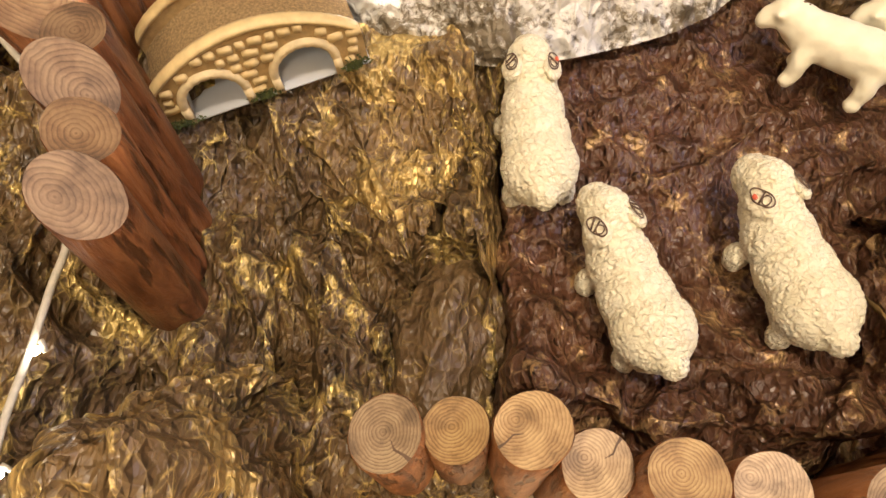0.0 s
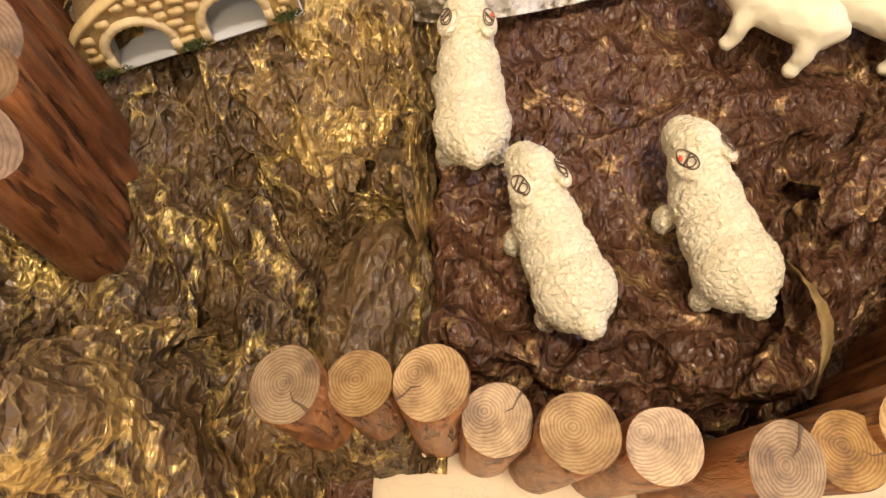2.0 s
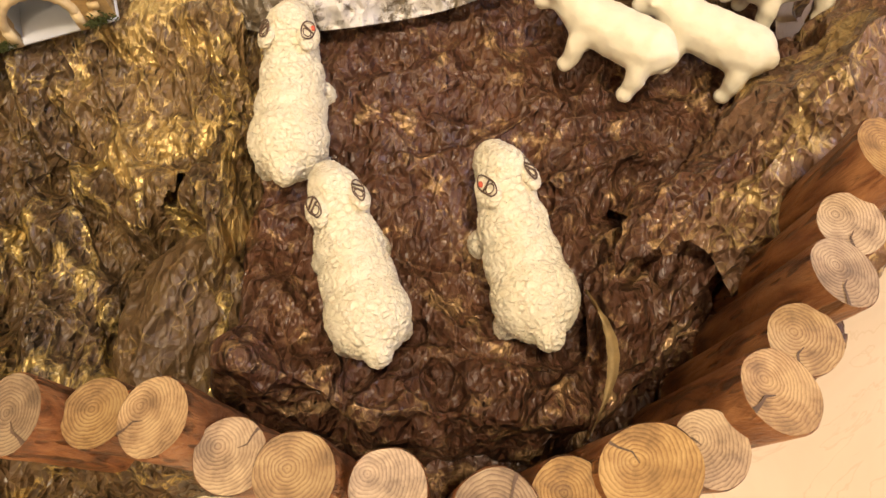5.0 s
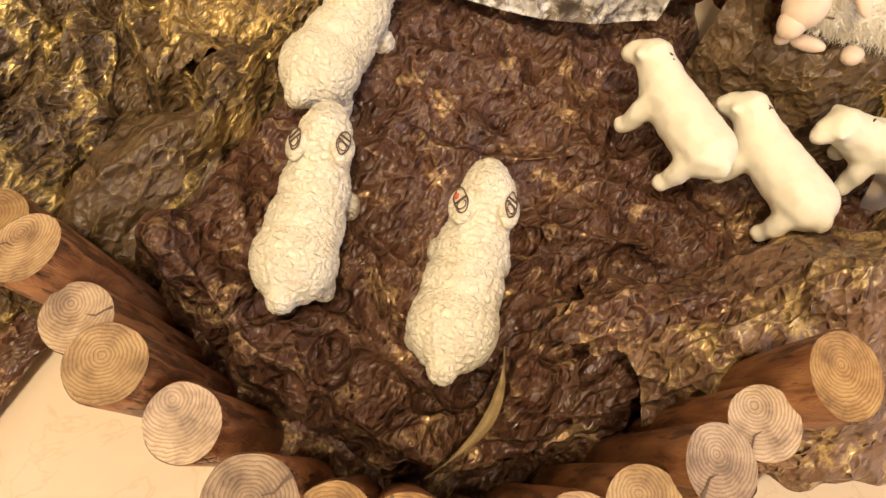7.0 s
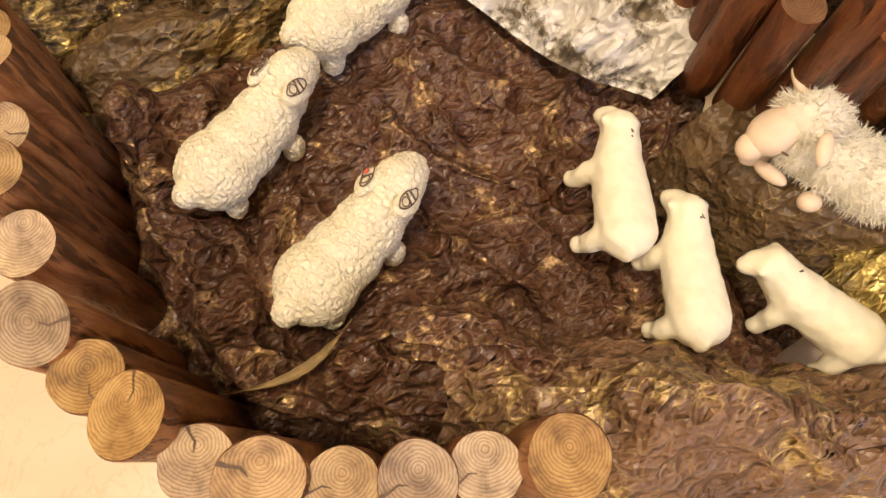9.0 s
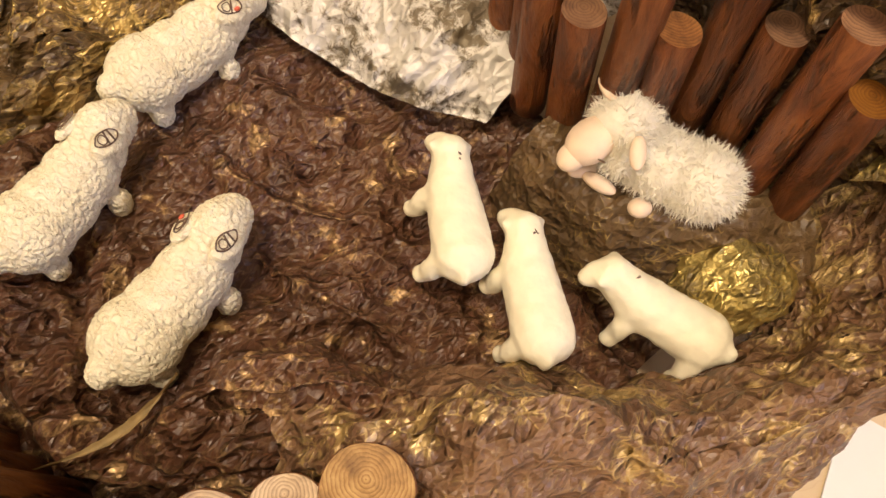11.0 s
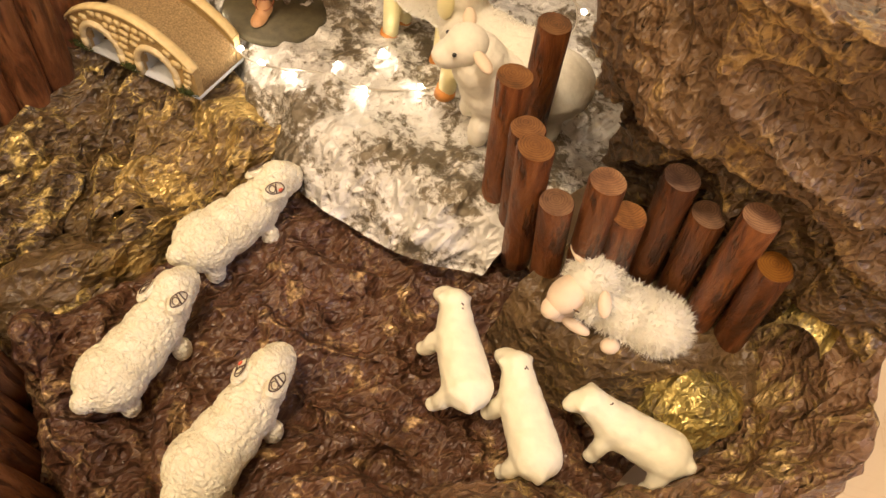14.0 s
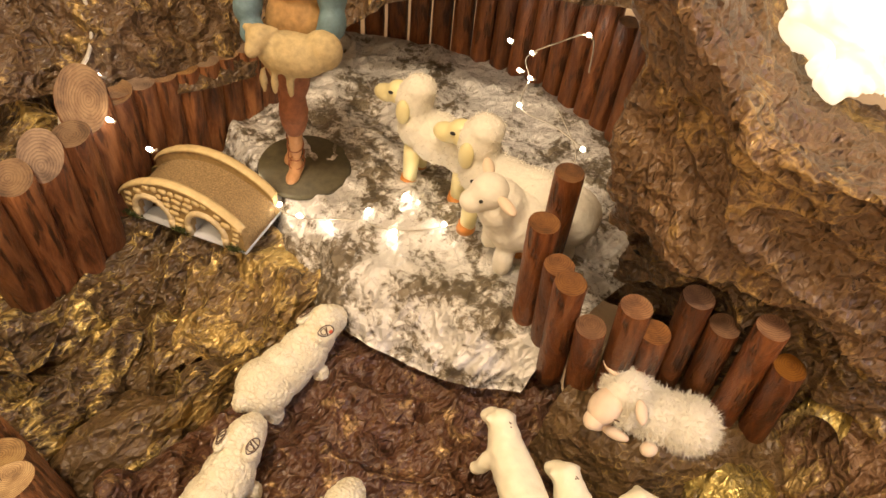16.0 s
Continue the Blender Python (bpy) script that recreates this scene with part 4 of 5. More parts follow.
smooth_lamb("lamb_figurine", (0.270, 0.302), (0.197, 0.345), 0.024, 16, 1, "smooth cream modelled lamb figurine on crumpled paper")
smooth_lamb("lamb_figurine", (0.333, 0.309), (0.260, 0.351), 0.022, 9, 2, "smooth cream modelled lamb figurine between two others")
smooth_lamb("lamb_figurine", (0.394, 0.387), (0.314, 0.361), 0.022, 10, 3, "smooth cream modelled lamb figurine below the resting lamb")


def hairs(bm, n, length, seed, slot, test=None):
    """Short tufts standing off the surface, in the same mesh."""
    r = random.Random(seed)
    bm.faces.ensure_lookup_table()
    fs = [f for f in bm.faces if f.material_index == slot and (test is None or test(f.calc_center_median()))]
    spots = [(f.calc_center_median(), f.normal.copy()) for f in (r.choice(fs) for _ in range(n))]
    for c, nrm in spots:
        d = (nrm + Vector((r.uniform(-1, 1), r.uniform(-1, 1), r.uniform(-1, 1))) * 0.75).normalized()
        side = d.orthogonal().normalized()
        side.rotate(Matrix.Rotation(r.uniform(0, 3.14), 3, d))
        L = length * r.uniform(0.5, 1.2)
        j = Vector((r.uniform(-1, 1), r.uniform(-1, 1), r.uniform(-1, 1))) * 0.0008
        a, b2 = bm.verts.new(c + j - side * 0.00035), bm.verts.new(c + j + side * 0.00035)
        t = bm.verts.new(c + j + d * L)
        f = bm.faces.new((a, b2, t))
        f.material_index = slot


def resting_lamb():
    body = blob([(0.018, 0, 0.018, 0.021, 0.019, 0.017), (0.038, 0, 0.018, 0.022, 0.018, 0.017), (0.058, 0.002, 0.022, 0.016, 0.0145, 0.016), (0.066, -0.002, 0.035, 0.0165, 0.0155, 0.0145)], 0.0016)
    roughen(body, 0.0016, 260, 4)
    hairs(body, 6000, 0.0060, 5, 0, lambda c: not (c.x > 0.068 and c.y > 0.004))
    for b in (ball_bm(0.078, 0.0130, 0.030, 0.0140, 0.0112, 0.0095, 62, 22), ball_bm(0.083, 0.0215, 0.024, 0.0085, 0.0072, 0.0062, 62, 22),
              ball_bm(0.056, 0.0165, 0.040, 0.0085, 0.0042, 0.0028, 110, 25), ball_bm(0.081, -0.008, 0.046, 0.0080, 0.0042, 0.0028, -40, -10),
              ball_bm(0.064, 0.017, 0.006, 0.010, 0.0042, 0.0042, -10), ball_bm(0.040, 0.021, 0.006, 0.0065, 0.0055, 0.005, 30), ball_bm(0.074, 0.012, 0.005, 0.009, 0.0045, 0.0045, 40)):
        add_bm(body, b, 1)
    for p in ((0.0700, 0.0245, 0.034),):
        add_bm(body, ball_bm(*p, 0.0022, 0.0006, 0.0006, -20, 20), 2)
    ob = new("lamb_figurine", from_bm("lamb_figurine", body, [FLUFF, FACE_PINK, INK]))
    ob.matrix_world = pose(0.335, 0.441, 0.073, 0, 0, 206) @ Matrix.Diagonal((1.06, 1.06, 1.06, 1))
    return tagged(ob, "fluffy white resting lamb figurine with a pink face by the posts", "lamb figurine")


resting_lamb()


def ram(name, at, yaw, s, seed, label):
    """A standing sheep with a fleecy body and a glazed yellow face; x points to its nose."""
    bm = blob([(-0.030, 0, 0.052, 0.026, 0.022, 0.022), (-0.005, 0, 0.052, 0.026, 0.021, 0.022), (0.014, 0, 0.058, 0.018, 0.018, 0.022), (0.020, 0, 0.082, 0.016, 0.016, 0.017), (0.016, 0, 0.094, 0.014, 0.014, 0.010)], 0.0017)
    roughen(bm, 0.0016, 260, seed)
    hairs(bm, 1500, 0.0028, seed, 0)
    face = blob([(0.034, 0, 0.083, 0.011, 0.0105, 0.0105), (0.046, 0, 0.078, 0.011, 0.0085, 0.0075)], 0.0014)
    add_bm(bm, face, 1)
    for sgn in (-1, 1):
        add_bm(bm, ball_bm(0.022, sgn * 0.0165, 0.078, 0.006, 0.004, 0.0115), 1)
        add_bm(bm, ball_bm(0.037, sgn * 0.0098, 0.087, 0.0022, 0.0012, 0.0014), 3)
        for lx in (0.014, -0.032):
            leg = bmesh.new()
            bmesh.ops.create_cone(leg, segments=16, radius1=0.0062, radius2=0.0072, depth=0.034, cap_ends=True, matrix=pose(lx, sgn * 0.010, 0.024))
            add_bm(bm, leg, 1)
            hoof = bmesh.new()
            bmesh.ops.create_cone(hoof, segments=16, radius1=0.0082, radius2=0.0066, depth=0.009, cap_ends=True, matrix=pose(lx + 0.001, sgn * 0.010, 0.0045))
            add_bm(bm, hoof, 2)
    ob = new(name, from_bm(name, bm, [FLUFF, YELLOW_FACE, HOOF, BLACK]))
    ob.matrix_world = pose(*at, 0, 0, yaw) @ Matrix.Diagonal((s, s, s, 1))
    return tagged(ob, label, "sheep figurine", "yellow faced sheep")


ram("sheep_figurine", (0.006, 0.484, 0.088), 197, 1.08, 11, "fleecy white sheep figurine with a yellow face on the foil path")
ram("sheep_figurine", (0.086, 0.478, 0.088), 195, 1.14, 12, "fleecy white sheep figurine with a yellow face beside its twin")


def curly_lamb():
    bm = blob([(-0.028, 0, 0.034, 0.024, 0.019, 0.019), (0.0, 0, 0.036, 0.022, 0.018, 0.020), (0.014, 0, 0.050, 0.014, 0.014, 0.016)] +
              [(lx, ly, 0.012, 0.006, 0.006, 0.013) for lx in (0.010, -0.030) for ly in (-0.010, 0.010)], 0.0016)
    roughen(bm, 0.0018, 240, 9)
    add_bm(bm, blob([(0.022, 0, 0.062, 0.0115, 0.0105, 0.011), (0.031, 0, 0.056, 0.0085, 0.0075, 0.007)], 0.0014), 0)
    for sgn in (-1, 1):
        add_bm(bm, ball_bm(0.018, sgn * 0.0145, 0.065, 0.0035, 0.0075, 0.0025, sgn * 15), 1)
        add_bm(bm, ball_bm(0.030, sgn * 0.0075, 0.063, 0.0012, 0.0010, 0.0010), 2)
    ob = new("lamb_figurine", from_bm("lamb_figurine", bm, [FLUFF, FACE_PINK, BLACK]))
    ob.matrix_world = pose(0.121, 0.466, 0.088, 0, 0, 238) @ Matrix.Diagonal((1.42, 1.55, 1.38, 1))
    return tagged(ob, "curly white standing lamb figurine behind the posts", "lamb figurine")


curly_lamb()


def shepherd():
    """A painted figure of a shepherd who carries a lamb, on a round base: one plain mesh."""
    bm = bmesh.new()
    bmesh.ops.create_cone(bm, segments=48, radius1=0.045, radius2=0.042, depth=0.007, cap_ends=True, matrix=pose(0, 0, 0.0035))
    bmesh.ops.bevel(bm, geom=bm.edges[:], offset=0.0012, segments=2, affect="EDGES")
    for f in bm.faces:
        f.material_index = 0
    for x, y in ((-0.002, -0.012), (-0.013, 0.013)):
        add_bm(bm, blob([(x, y, 0.045, 0.0065, 0.0070, 0.026), (x, y - 0.002, 0.014, 0.0070, 0.0085, 0.008), (x, y - 0.012, 0.010, 0.0068, 0.012, 0.0045)], 0.0014), 1)
        for z in (0.018, 0.028, 0.038):
            add_bm(bm, ring_bm(pose(x, y - 0.001, z, 12, 0, 0), 0.0074, 0.0082, 0.0008), 2)
        legs = blob([(x, y, 0.075, 0.0125, 0.0125, 0.028), (x * 0.8, y * 0.7, 0.110, 0.0145, 0.0140, 0.026)], 0.0018)
        roughen(legs, 0.0010, 120, 3 + x * 100)
        add_bm(bm, legs, 2)
    robe = blob([(0.002, 0.004, 0.150, 0.028, 0.021, 0.034), (0.002, 0.006, 0.190, 0.030, 0.020, 0.022), (-0.022, 0.010, 0.120, 0.012, 0.014, 0.034)], 0.0020)
    roughen(robe, 0.0014, 110, 6)
    add_bm(bm, robe, 3)
    for sx in (-1, 1):
        sleeve = blob([(sx * 0.031, 0.000, 0.185, 0.012, 0.014, 0.020), (sx * 0.034, -0.010, 0.165, 0.011, 0.014, 0.014), (sx * 0.026, -0.022, 0.152, 0.010, 0.012, 0.010)], 0.0018)
        roughen(sleeve, 0.0010, 150, 9)
        add_bm(bm, sleeve, 4)
        add_bm(bm, ball_bm(sx * 0.016, -0.034, 0.148, 0.008, 0.006, 0.006), 1)
    add_bm(bm, blob([(0.002, -0.004, 0.226, 0.014, 0.015, 0.018)], 0.0018), 1)
    hair = blob([(0.002, 0.004, 0.231, 0.0165, 0.016, 0.017), (0.002, -0.012, 0.212, 0.011, 0.008, 0.012)], 0.0018)
    roughen(hair, 0.0012, 220, 2)
    add_bm(bm, hair, 2)
    lamb = blob([(0.010, -0.032, 0.146, 0.030, 0.017, 0.017), (0.032, -0.028, 0.152, 0.016, 0.013, 0.016), (-0.014, -0.038, 0.158, 0.010, 0.011, 0.011), (-0.016, -0.047, 0.153, 0.006, 0.008, 0.006),
                 (-0.024, -0.034, 0.163, 0.006, 0.003, 0.003), (-0.005, -0.034, 0.165, 0.006, 0.003, 0.003)] +
                [(x, -0.042, 0.124, 0.0032, 0.0032, 0.012) for x in (-0.012, -0.003, 0.010)], 0.0015)
    roughen(lamb, 0.0012, 260, 8)
    add_bm(bm, lamb, 5)
    ob = new("shepherd_statue", from_bm("shepherd_statue", bm, [DARK_BASE, SKIN, CLOTH_BROWN, CLOTH_TAN, CLOTH_BLUE, TAN_FLEECE]))
    ob.matrix_world = pose(-0.085, 0.408, 0.089, 0, 0, 30)
    return tagged(ob, "painted shepherd statue holding a lamb on a dark round base", "statue")


TAN_FLEECE = plain("tan_fleece", (0.50, 0.39, 0.20), 0.8, 0.2, 200, 0.4)
shepherd()


# ---- bridge ----
def bridge():
    L, W, wall = 0.126, 0.056, 0.0065
    top = lambda x: 0.024 + 0.028 * max(0.0, math.sin(math.pi * min(max(x / L, 0), 1))) ** 0.75
    arches = ((0.034, 0.0165, 0.012), (0.089, 0.0165, 0.012))

    def arch_h(x, grow=0.0):
        for cx, r, s in arches:
            q = (x - cx) / (r + grow)
            if abs(q) < 1:
                return s + grow * 0 + (r + grow) * math.sqrt(1 - q * q)
        return 0.0
    root = new("toy_bridge")
    root.matrix_world = pose(-0.165, 0.2655, 0.068, 0, -3.0, 20.5)
    tagged(root, "small ceramic stone bridge with two arches and a sandy path", "bridge")
    n = 126
    for name, y0 in (("front_wall", 0.0), ("back_wall", W - wall)):
        bm = bmesh.new()
        cols = []
        for i in range(n + 1):
            x = L * i / n
            lo, hi = arch_h(x), top(x)
            cols.append([bm.verts.new((x, y, z)) for y in (y0, y0 + wall) for z in (lo, hi)])
        for a, b in zip(cols, cols[1:]):
            for q in ((a[0], b[0], b[1], a[1]), (a[2], a[3], b[3], b[2]), (a[1], b[1], b[3], a[3]), (a[0], a[2], b[2], b[0])):
                bm.faces.new(q)
        bm.faces.new((cols[0][0], cols[0][1], cols[0][3], cols[0][2]))
        bm.faces.new((cols[-1][0], cols[-1][2], cols[-1][3], cols[-1][1]))
        part(name, bm, MORTAR, root, "ochre stone wall", False)
        # coping along the top
        bm = bmesh.new()
        prev = None
        for i in range(64):
            x = L * i / 63
            z = top(x) + 0.0005 * noise.noise(Vector((i * 0.9, y0 * 50, 0)))
            ring = [bm.verts.new((x, y0 + dy, z + dz)) for dy, dz in ((-0.0015, -0.0020), (-0.0012, 0.0008), (0.0015, 0.0016), (wall - 0.002, 0.0016), (wall + 0.0005, 0.0008), (wall + 0.0005, -0.0020))]
            if prev:
                for q in range(6):
                    bm.faces.new((prev[q], ring[q], ring[(q + 1) % 6], prev[(q + 1) % 6]))
            prev = ring
        part("coping", bm, STONE, root, "ochre rounded coping")
    # sandy path, sagging between the walls
    bm = bmesh.new()
    rows = []
    for i in range(64):
        x = L * i / 63
        rows.append([bm.verts.new((x, wall + (W - 2 * wall) * j / 14, top(x) - 0.011 - 0.002 * math.sin(math.pi * j / 14) + 0.0009 * noise.noise(Vector((x * 400, j * 1.3, 0))))) for j in range(15)])
    for a, b in zip(rows, rows[1:]):
        for j in range(14):
            bm.faces.new((a[j], b[j], b[j + 1], a[j + 1]))
    part("path", bm, SAND, root, "gritty sand path")
    # vaults behind the arches
    for cx, r, s in arches:
        bm = bmesh.new()
        rows = []
        for i in range(21):
            a = math.pi * i / 20
            rows.append([bm.verts.new((cx - r * math.cos(a) * 1.0, y, s + r * math.sin(a) * 1.0)) for y in (wall * 0.6, W - wall * 0.6)])
        rows = [[bm.verts.new((cx - r, y, 0)) for y in (wall * 0.6, W - wall * 0.6)]] + rows + [[bm.verts.new((cx + r, y, 0)) for y in (wall * 0.6, W - wall * 0.6)]]
        for a, b in zip(rows, rows[1:]):
            bm.faces.new((a[0], b[0], b[1], a[1]))
        part("vault", bm, WATER_GREY, root, "smooth blue grey vault")
    part("base_plate", box_bm(L + 0.002, W + 0.002, 0.003, (L / 2, W / 2, -0.0008), 0.0008), WATER_GREY, root, "smooth blue grey base")
    for x in (0.0015, L - 0.0015):
        part("end_wall", box_bm(0.003, W - 2 * wall, 0.0125, (x, W / 2, 0.0065), 0.0006), SAND, root, "gritty sand coloured end")
    # ring of pale stones round each arch
    for cx, r, s in arches:
        bm = bmesh.new()
        prev = None
        for i in range(33):
            a = math.pi * (i / 32) * 1.0
            dx, dz = -math.cos(a), math.sin(a)
            k = 0.0004 * math.sin(i * 2.2)
            ring = [bm.verts.new((cx + dx * q, y, s + dz * q)) for q, y in ((r - 0.0005, -0.0008), (r + 0.0006, -0.0030 + k), (r + 0.0042, -0.0030 + k), (r + 0.0052, 0.0005))]
            if prev:
                for q in range(3):
                    bm.faces.new((prev[q], ring[q], ring[q + 1], prev[q + 1]))
            prev = ring
        for sx in (-1, 1):
            g = bmesh.ops.create_cube(bm, size=1, matrix=Matrix.Translation((cx + sx * (r + 0.0023), -0.001, s * 0.5)) @ Matrix.Diagonal((0.0050, 0.004, s, 1)))
        part("arch_ring", bm, RIMSTONE, root, "pale arch stones")
    # wall stones in rough courses
    rnd = random.Random(5)
    z, row = 0.003, 0
    while z < 0.064:
        hgt = rnd.uniform(0.0054, 0.0068)
        x = -0.002 - rnd.uniform(0, 0.004)
        while x < L:
            w = rnd.uniform(0.0065, 0.0115)
            cx, cz = x + w / 2, z + hgt / 2 + 0.006 * math.sin(math.pi * min(max((x + w / 2) / L, 0), 1)) * z / 0.05
            ok = 0.001 < cx < L - 0.002 and cz + hgt * 0.35 < top(cx) - 0.0015
            for ax, r, s in arches:
                dx = cx - ax
                dist = math.hypot(dx, max(cz - s, 0))
                if dist < r + 0.0068:
                    ok = False
            if ok:
                bm = bmesh.new()
                k = 8
                hw, hh = w / 2 - 0.0003, hgt / 2 - 0.0002
                jit = [rnd.uniform(0.90, 1.05) for _ in range(k)]
                lo = [bm.verts.new((hw * jit[i] * math.copysign(abs(math.cos(a)) ** 0.5, math.cos(a)), 0.001, hh * jit[i] * math.copysign(abs(math.sin(a)) ** 0.5, math.sin(a)))) for i, a in enumerate([2 * math.pi * (i + 0.5) / k for i in range(k)])]
                hi = [bm.verts.new((v.co.x * 0.84, -0.0016, v.co.z * 0.80)) for v in lo]
                for i in range(k):
                    bm.faces.new((lo[i], lo[(i + 1) % k], hi[(i + 1) % k], hi[i]))
                bm.faces.new(hi)
                bmesh.ops.recalc_face_normals(bm, faces=bm.faces)
                st = part("stone", bm, STONE, root)
                st.matrix_local = pose(cx, 0, cz, 0, rnd.uniform(-9, 9), 0)
            x += w
        z += hgt
        row += 1
    # moss at the foot
    for mx, mw in ((0.010, 0.010), (0.0615, 0.0085), (0.1165, 0.008)):
        bm = bmesh.new()
        for i in range(160):
            a = Vector((mx + rnd.gauss(0, mw * 0.5), -0.003 + rnd.uniform(-0.002, 0.002), 0.0015 + abs(rnd.gauss(0, 0.0022))))
            d = Vector((rnd.uniform(-1, 1), rnd.uniform(-1, 0.2), rnd.uniform(-0.2, 1))).normalized()
            e = d.orthogonal().normalized() * 0.0006
            bm.faces.new((bm.verts.new(a - e), bm.verts.new(a + e), bm.verts.new(a + d * rnd.uniform(0.002, 0.004))))
        part("moss", bm, MOSS, root, "tuft of green moss")
    return root


bridge()


# ---- dry leaf, lights and loose paper ----
def dry_leaf():
    bm = bmesh.new()
    rows = []
    for i in range(29):
        f = i / 28
        c = Vector((0.219 + 0.012 * math.sin(f * 3.0), 0.090 + 0.074 * f, 0.043 + 0.006 * math.sin(f * 3.1)))
        w = 0.0005 + 0.0025 * max(0.0, math.sin(math.pi * min(1, max(0, (f - 0.14) / 0.72)))) ** 0.8
        tw = 0.9 - 1.1 * f
        rows.append([bm.verts.new(c + Vector((math.cos(tw) * w * q, 0, math.sin(tw) * w * q + 0.0035 * abs(q) + 0.0008 * math.sin(i * 1.7 + q * 3)))) for q in (-1, -0.5, 0, 0.5, 1)])
    for a, b in zip(rows, rows[1:]):
        for q in range(4):
            bm.faces.new((a[q], b[q], b[q + 1], a[q + 1]))
    ob = new("dry_leaf", from_bm("dry_leaf", bm, [LEAF]))
    return tagged(ob, "long curled dry yellow brown leaf on the paper", "leaf")


dry_leaf()


def tube(name, pts, r, material, parent=None, label=""):
    """A cord through a few points, as a real tube."""
    fine = path_at(pts, np.linspace(0, 1, 10 * len(pts)))
    bm = bmesh.new()
    prev = None
    for i, c in enumerate(fine):
        c = Vector(c)
        d = Vector(fine[min(i + 1, len(fine) - 1)]) - Vector(fine[max(i - 1, 0)])
        q = d.to_track_quat("Z", "Y")
        ring = [bm.verts.new(c + q @ Vector((r * math.cos(a), r * math.sin(a), 0))) for a in [math.pi * k / 4 for k in range(8)]]
        if prev:
            for k in range(8):
                bm.faces.new((prev[k], prev[(k + 1) % 8], ring[(k + 1) % 8], ring[k]))
        prev = ring
    ob = new(name, from_bm(name, bm, [material]))
    ob.parent = parent
    return tagged(ob, label)


def light_string(pts, bulbs, label, r=0.0007):
    root = new("light_string")
    tagged(root, label, "fairy lights")
    tube("cord", pts, r, CORD, root, "thin grey cord")
    for k, (x, y, z) in enumerate(bulbs):
        b = part("bulb", ball_bm(x, y, z, 0.0021, 0.0021, 0.0030, 0, 35 * math.sin(k * 2.1), 40, 2), BULB, root, "tiny lit white bulb")
        socket = bmesh.new()
        bmesh.ops.create_cone(socket, segments=10, radius1=0.0013, radius2=0.0011, depth=0.006, cap_ends=True, matrix=pose(x + 0.002, y + 0.003, z - 0.002, 55, 0, 40 * k))
        part("socket", socket, CORD, b)
    return root


FOIL_BULBS = [(-0.102, 0.364, 0.094), (-0.060, 0.358, 0.092), (-0.037, 0.362, 0.092), (-0.013, 0.374, 0.092), (0.000, 0.410, 0.094), (0.011, 0.448, 0.096), (0.034, 0.409, 0.094), (0.059, 0.447, 0.096), (0.100, 0.510, 0.120), (0.108, 0.525, 0.120)]
light_string([(-0.13, 0.37, 0.092), (-0.08, 0.355, 0.092), (-0.04, 0.360, 0.090), (0.0, 0.395, 0.092), (0.03, 0.410, 0.092), (0.06, 0.447, 0.094), (0.10, 0.51, 0.117), (0.112, 0.56, 0.14), (0.06, 0.60, 0.15)], FOIL_BULBS, "fairy light string with lit bulbs lying on the foil")
BACK_BULBS = [(0.119, 0.552, 0.163), (0.040, 0.563, 0.160), (0.022, 0.602, 0.163), (0.007, 0.604, 0.163), (-0.002, 0.635, 0.166), (-0.030, 0.635, 0.166), (0.044, 0.655, 0.200)]
light_string([(0.119, 0.556, 0.160), (0.075, 0.575, 0.150), (0.040, 0.567, 0.155), (0.020, 0.604, 0.160), (0.0, 0.625, 0.166), (0.02, 0.64, 0.185), (0.045, 0.66, 0.198), (0.06, 0.645, 0.17)], BACK_BULBS, "fairy light string with lit bulbs on the back palisade")
SIDE_BULBS = [(-0.205, 0.292, 0.180), (-0.222, 0.310, 0.185), (-0.166, 0.276, 0.165), (-0.120, 0.282, 0.160), (-0.188, 0.226, 0.125), (-0.172, 0.110, 0.118), (-0.176, 0.060, 0.112)]
light_string([(-0.178, 0.030, 0.108), (-0.180, 0.075, 0.112), (-0.176, 0.110, 0.115), (-0.173, 0.140, 0.118), (-0.171, 0.165, 0.120), (-0.186, 0.205, 0.118), (-0.192, 0.235, 0.125), (-0.215, 0.262, 0.165), (-0.228, 0.300, 0.188), (-0.250, 0.318, 0.215), (-0.29, 0.322, 0.25)], SIDE_BULBS, "fairy light string on a pale twisted cord beside the logs", 0.0018)


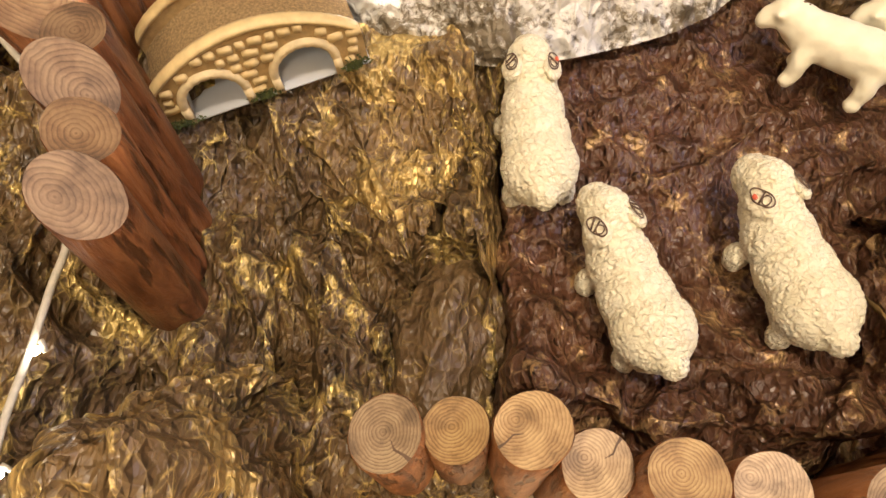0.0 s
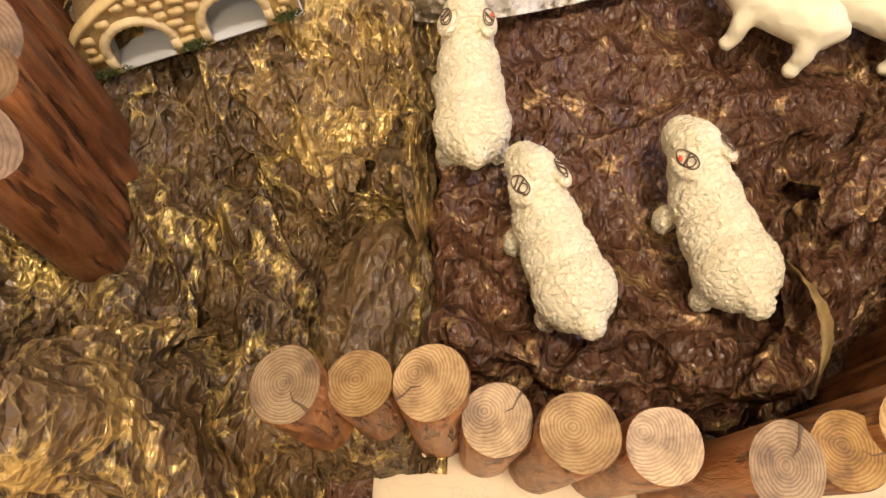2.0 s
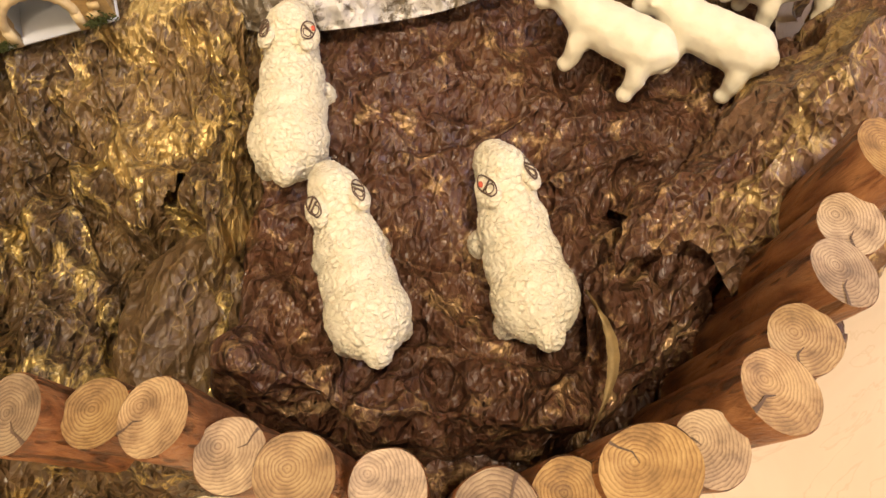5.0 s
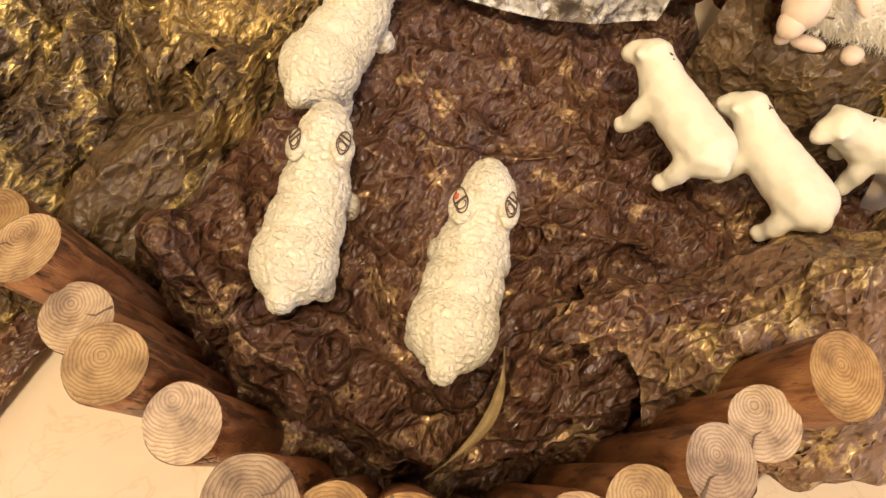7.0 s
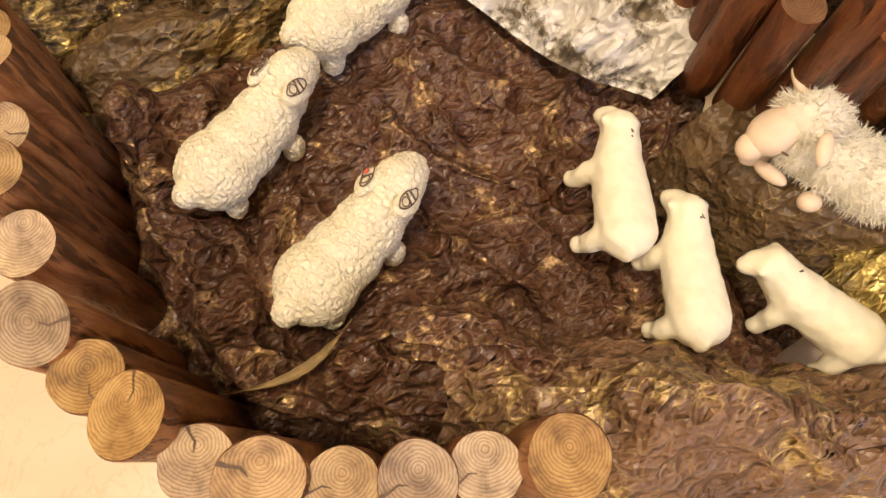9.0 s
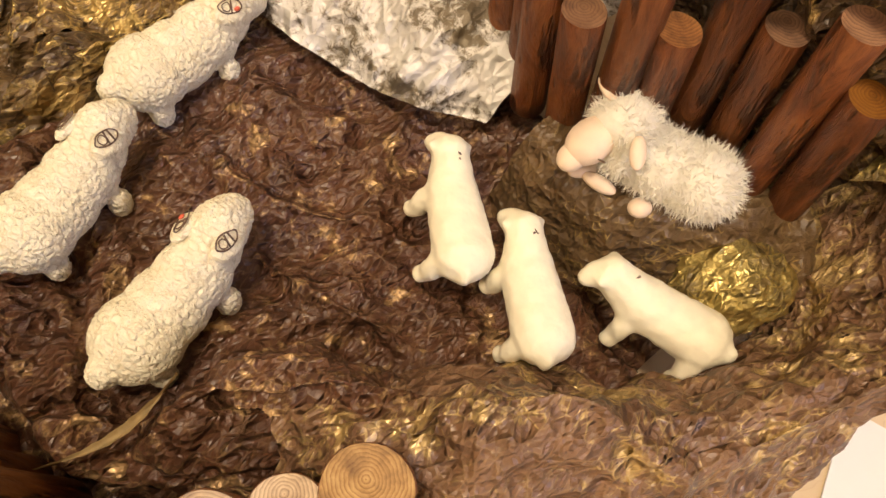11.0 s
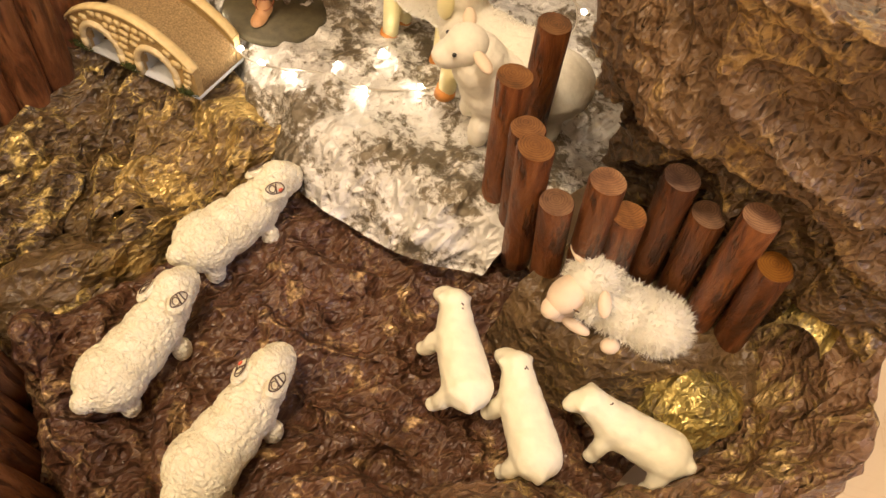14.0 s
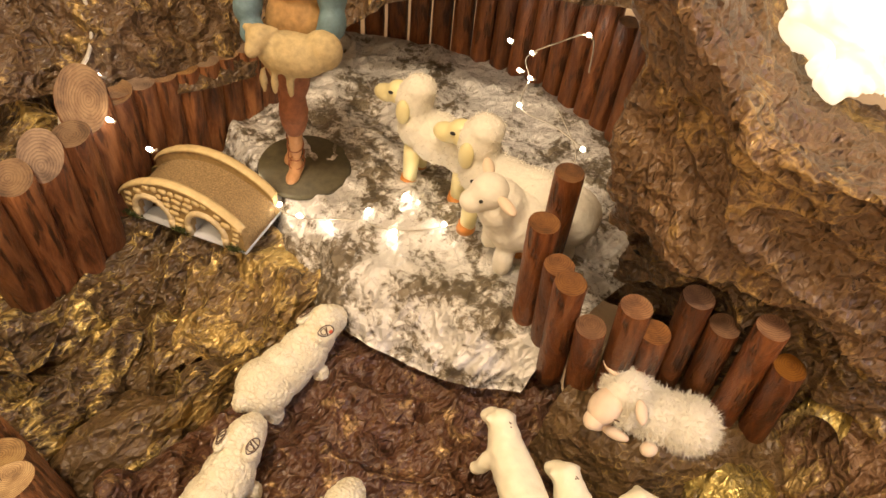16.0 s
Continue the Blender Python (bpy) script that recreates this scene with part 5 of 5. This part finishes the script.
def loose_sheet(name, at, yaw, sx, sy, label, lines):
    root = new(name, from_bm(name, box_bm(sx, sy, 0.0012), [WHITE_SHEET], False))
    root.matrix_world = pose(*at, 0, 0, yaw)
    tagged(root, label, "paper sheet")
    for k in range(lines):
        part("printed_line", box_bm(sx * (0.3 + 0.5 * abs(math.sin(k * 1.9))), 0.0012, 0.0004, (0.01 * math.sin(k * 2.7), sy * ((k + 0.5) / lines - 0.5), 0.001)), CORD, root)
    return root


loose_sheet("paper_sheet", (0.470, 0.775, SLAB + 0.001), 62, 0.15, 0.10, "white printed paper sheet lying on the marble", 9)
loose_sheet("paper_sheet", (0.610, 0.455, SLAB + 0.001), 20, 0.21, 0.15, "plain white paper sheet lying on the marble", 0)


def lit_tissue():
    bm = blob([(0, 0, 0, 0.055, 0.05, 0.045), (0.05, 0.01, 0.01, 0.05, 0.05, 0.045), (0.09, 0.0, -0.01, 0.04, 0.04, 0.04), (0.02, -0.02, -0.03, 0.04, 0.04, 0.03)], 0.004)
    co = np.array([v.co for v in bm.verts])
    for v, h in zip(bm.verts, crumple(co[:, 0] + 0.5 * co[:, 2], co[:, 1] + co[:, 2], 2.2, 77.0)):
        v.co += v.normal * h
    ob = new("tissue_lamp", from_bm("tissue_lamp", bm, [LIT_TISSUE]))
    ob.matrix_world = pose(0.262, 0.520, 0.366) @ Matrix.Diagonal((0.6, 0.6, 0.6, 1))
    return tagged(ob, "bright crumpled white tissue lit from inside", "lamp")


LIT_TISSUE = glow("lit_tissue", (1.0, 0.90, 0.66), 1.1)
lit_tissue()


def s_under(u, v):
    c = path_at([(x - 0.006, y + 0.010) for x, y, *_ in FRONT[2:]], u)
    return c[..., 0] * (1 - v) + (0.17 + 0.5 * (c[..., 0] - 0.17)) * v, c[..., 1] + v * (0.24 - c[..., 1]), SLAB + 0.010 + 0.03 * v


sheet("crumpled_paper_lining", 150, 60, s_under, PAPER_DARK, 0.5, 95.0, "dark brown paper lining behind the log fence")


def s_corner(u, v):
    x = -0.20 + 0.20 * u
    y = -0.05 + 0.125 * v
    return x, y, SLAB + 0.012 + 0.02 * sm(0.6, 0.0, u) + 0.0 * v


sheet("crumpled_paper_corner", 130, 85, s_corner, PAPER_DARK, 0.45, 88.0, "dark brown paper corner lying flat on the marble")
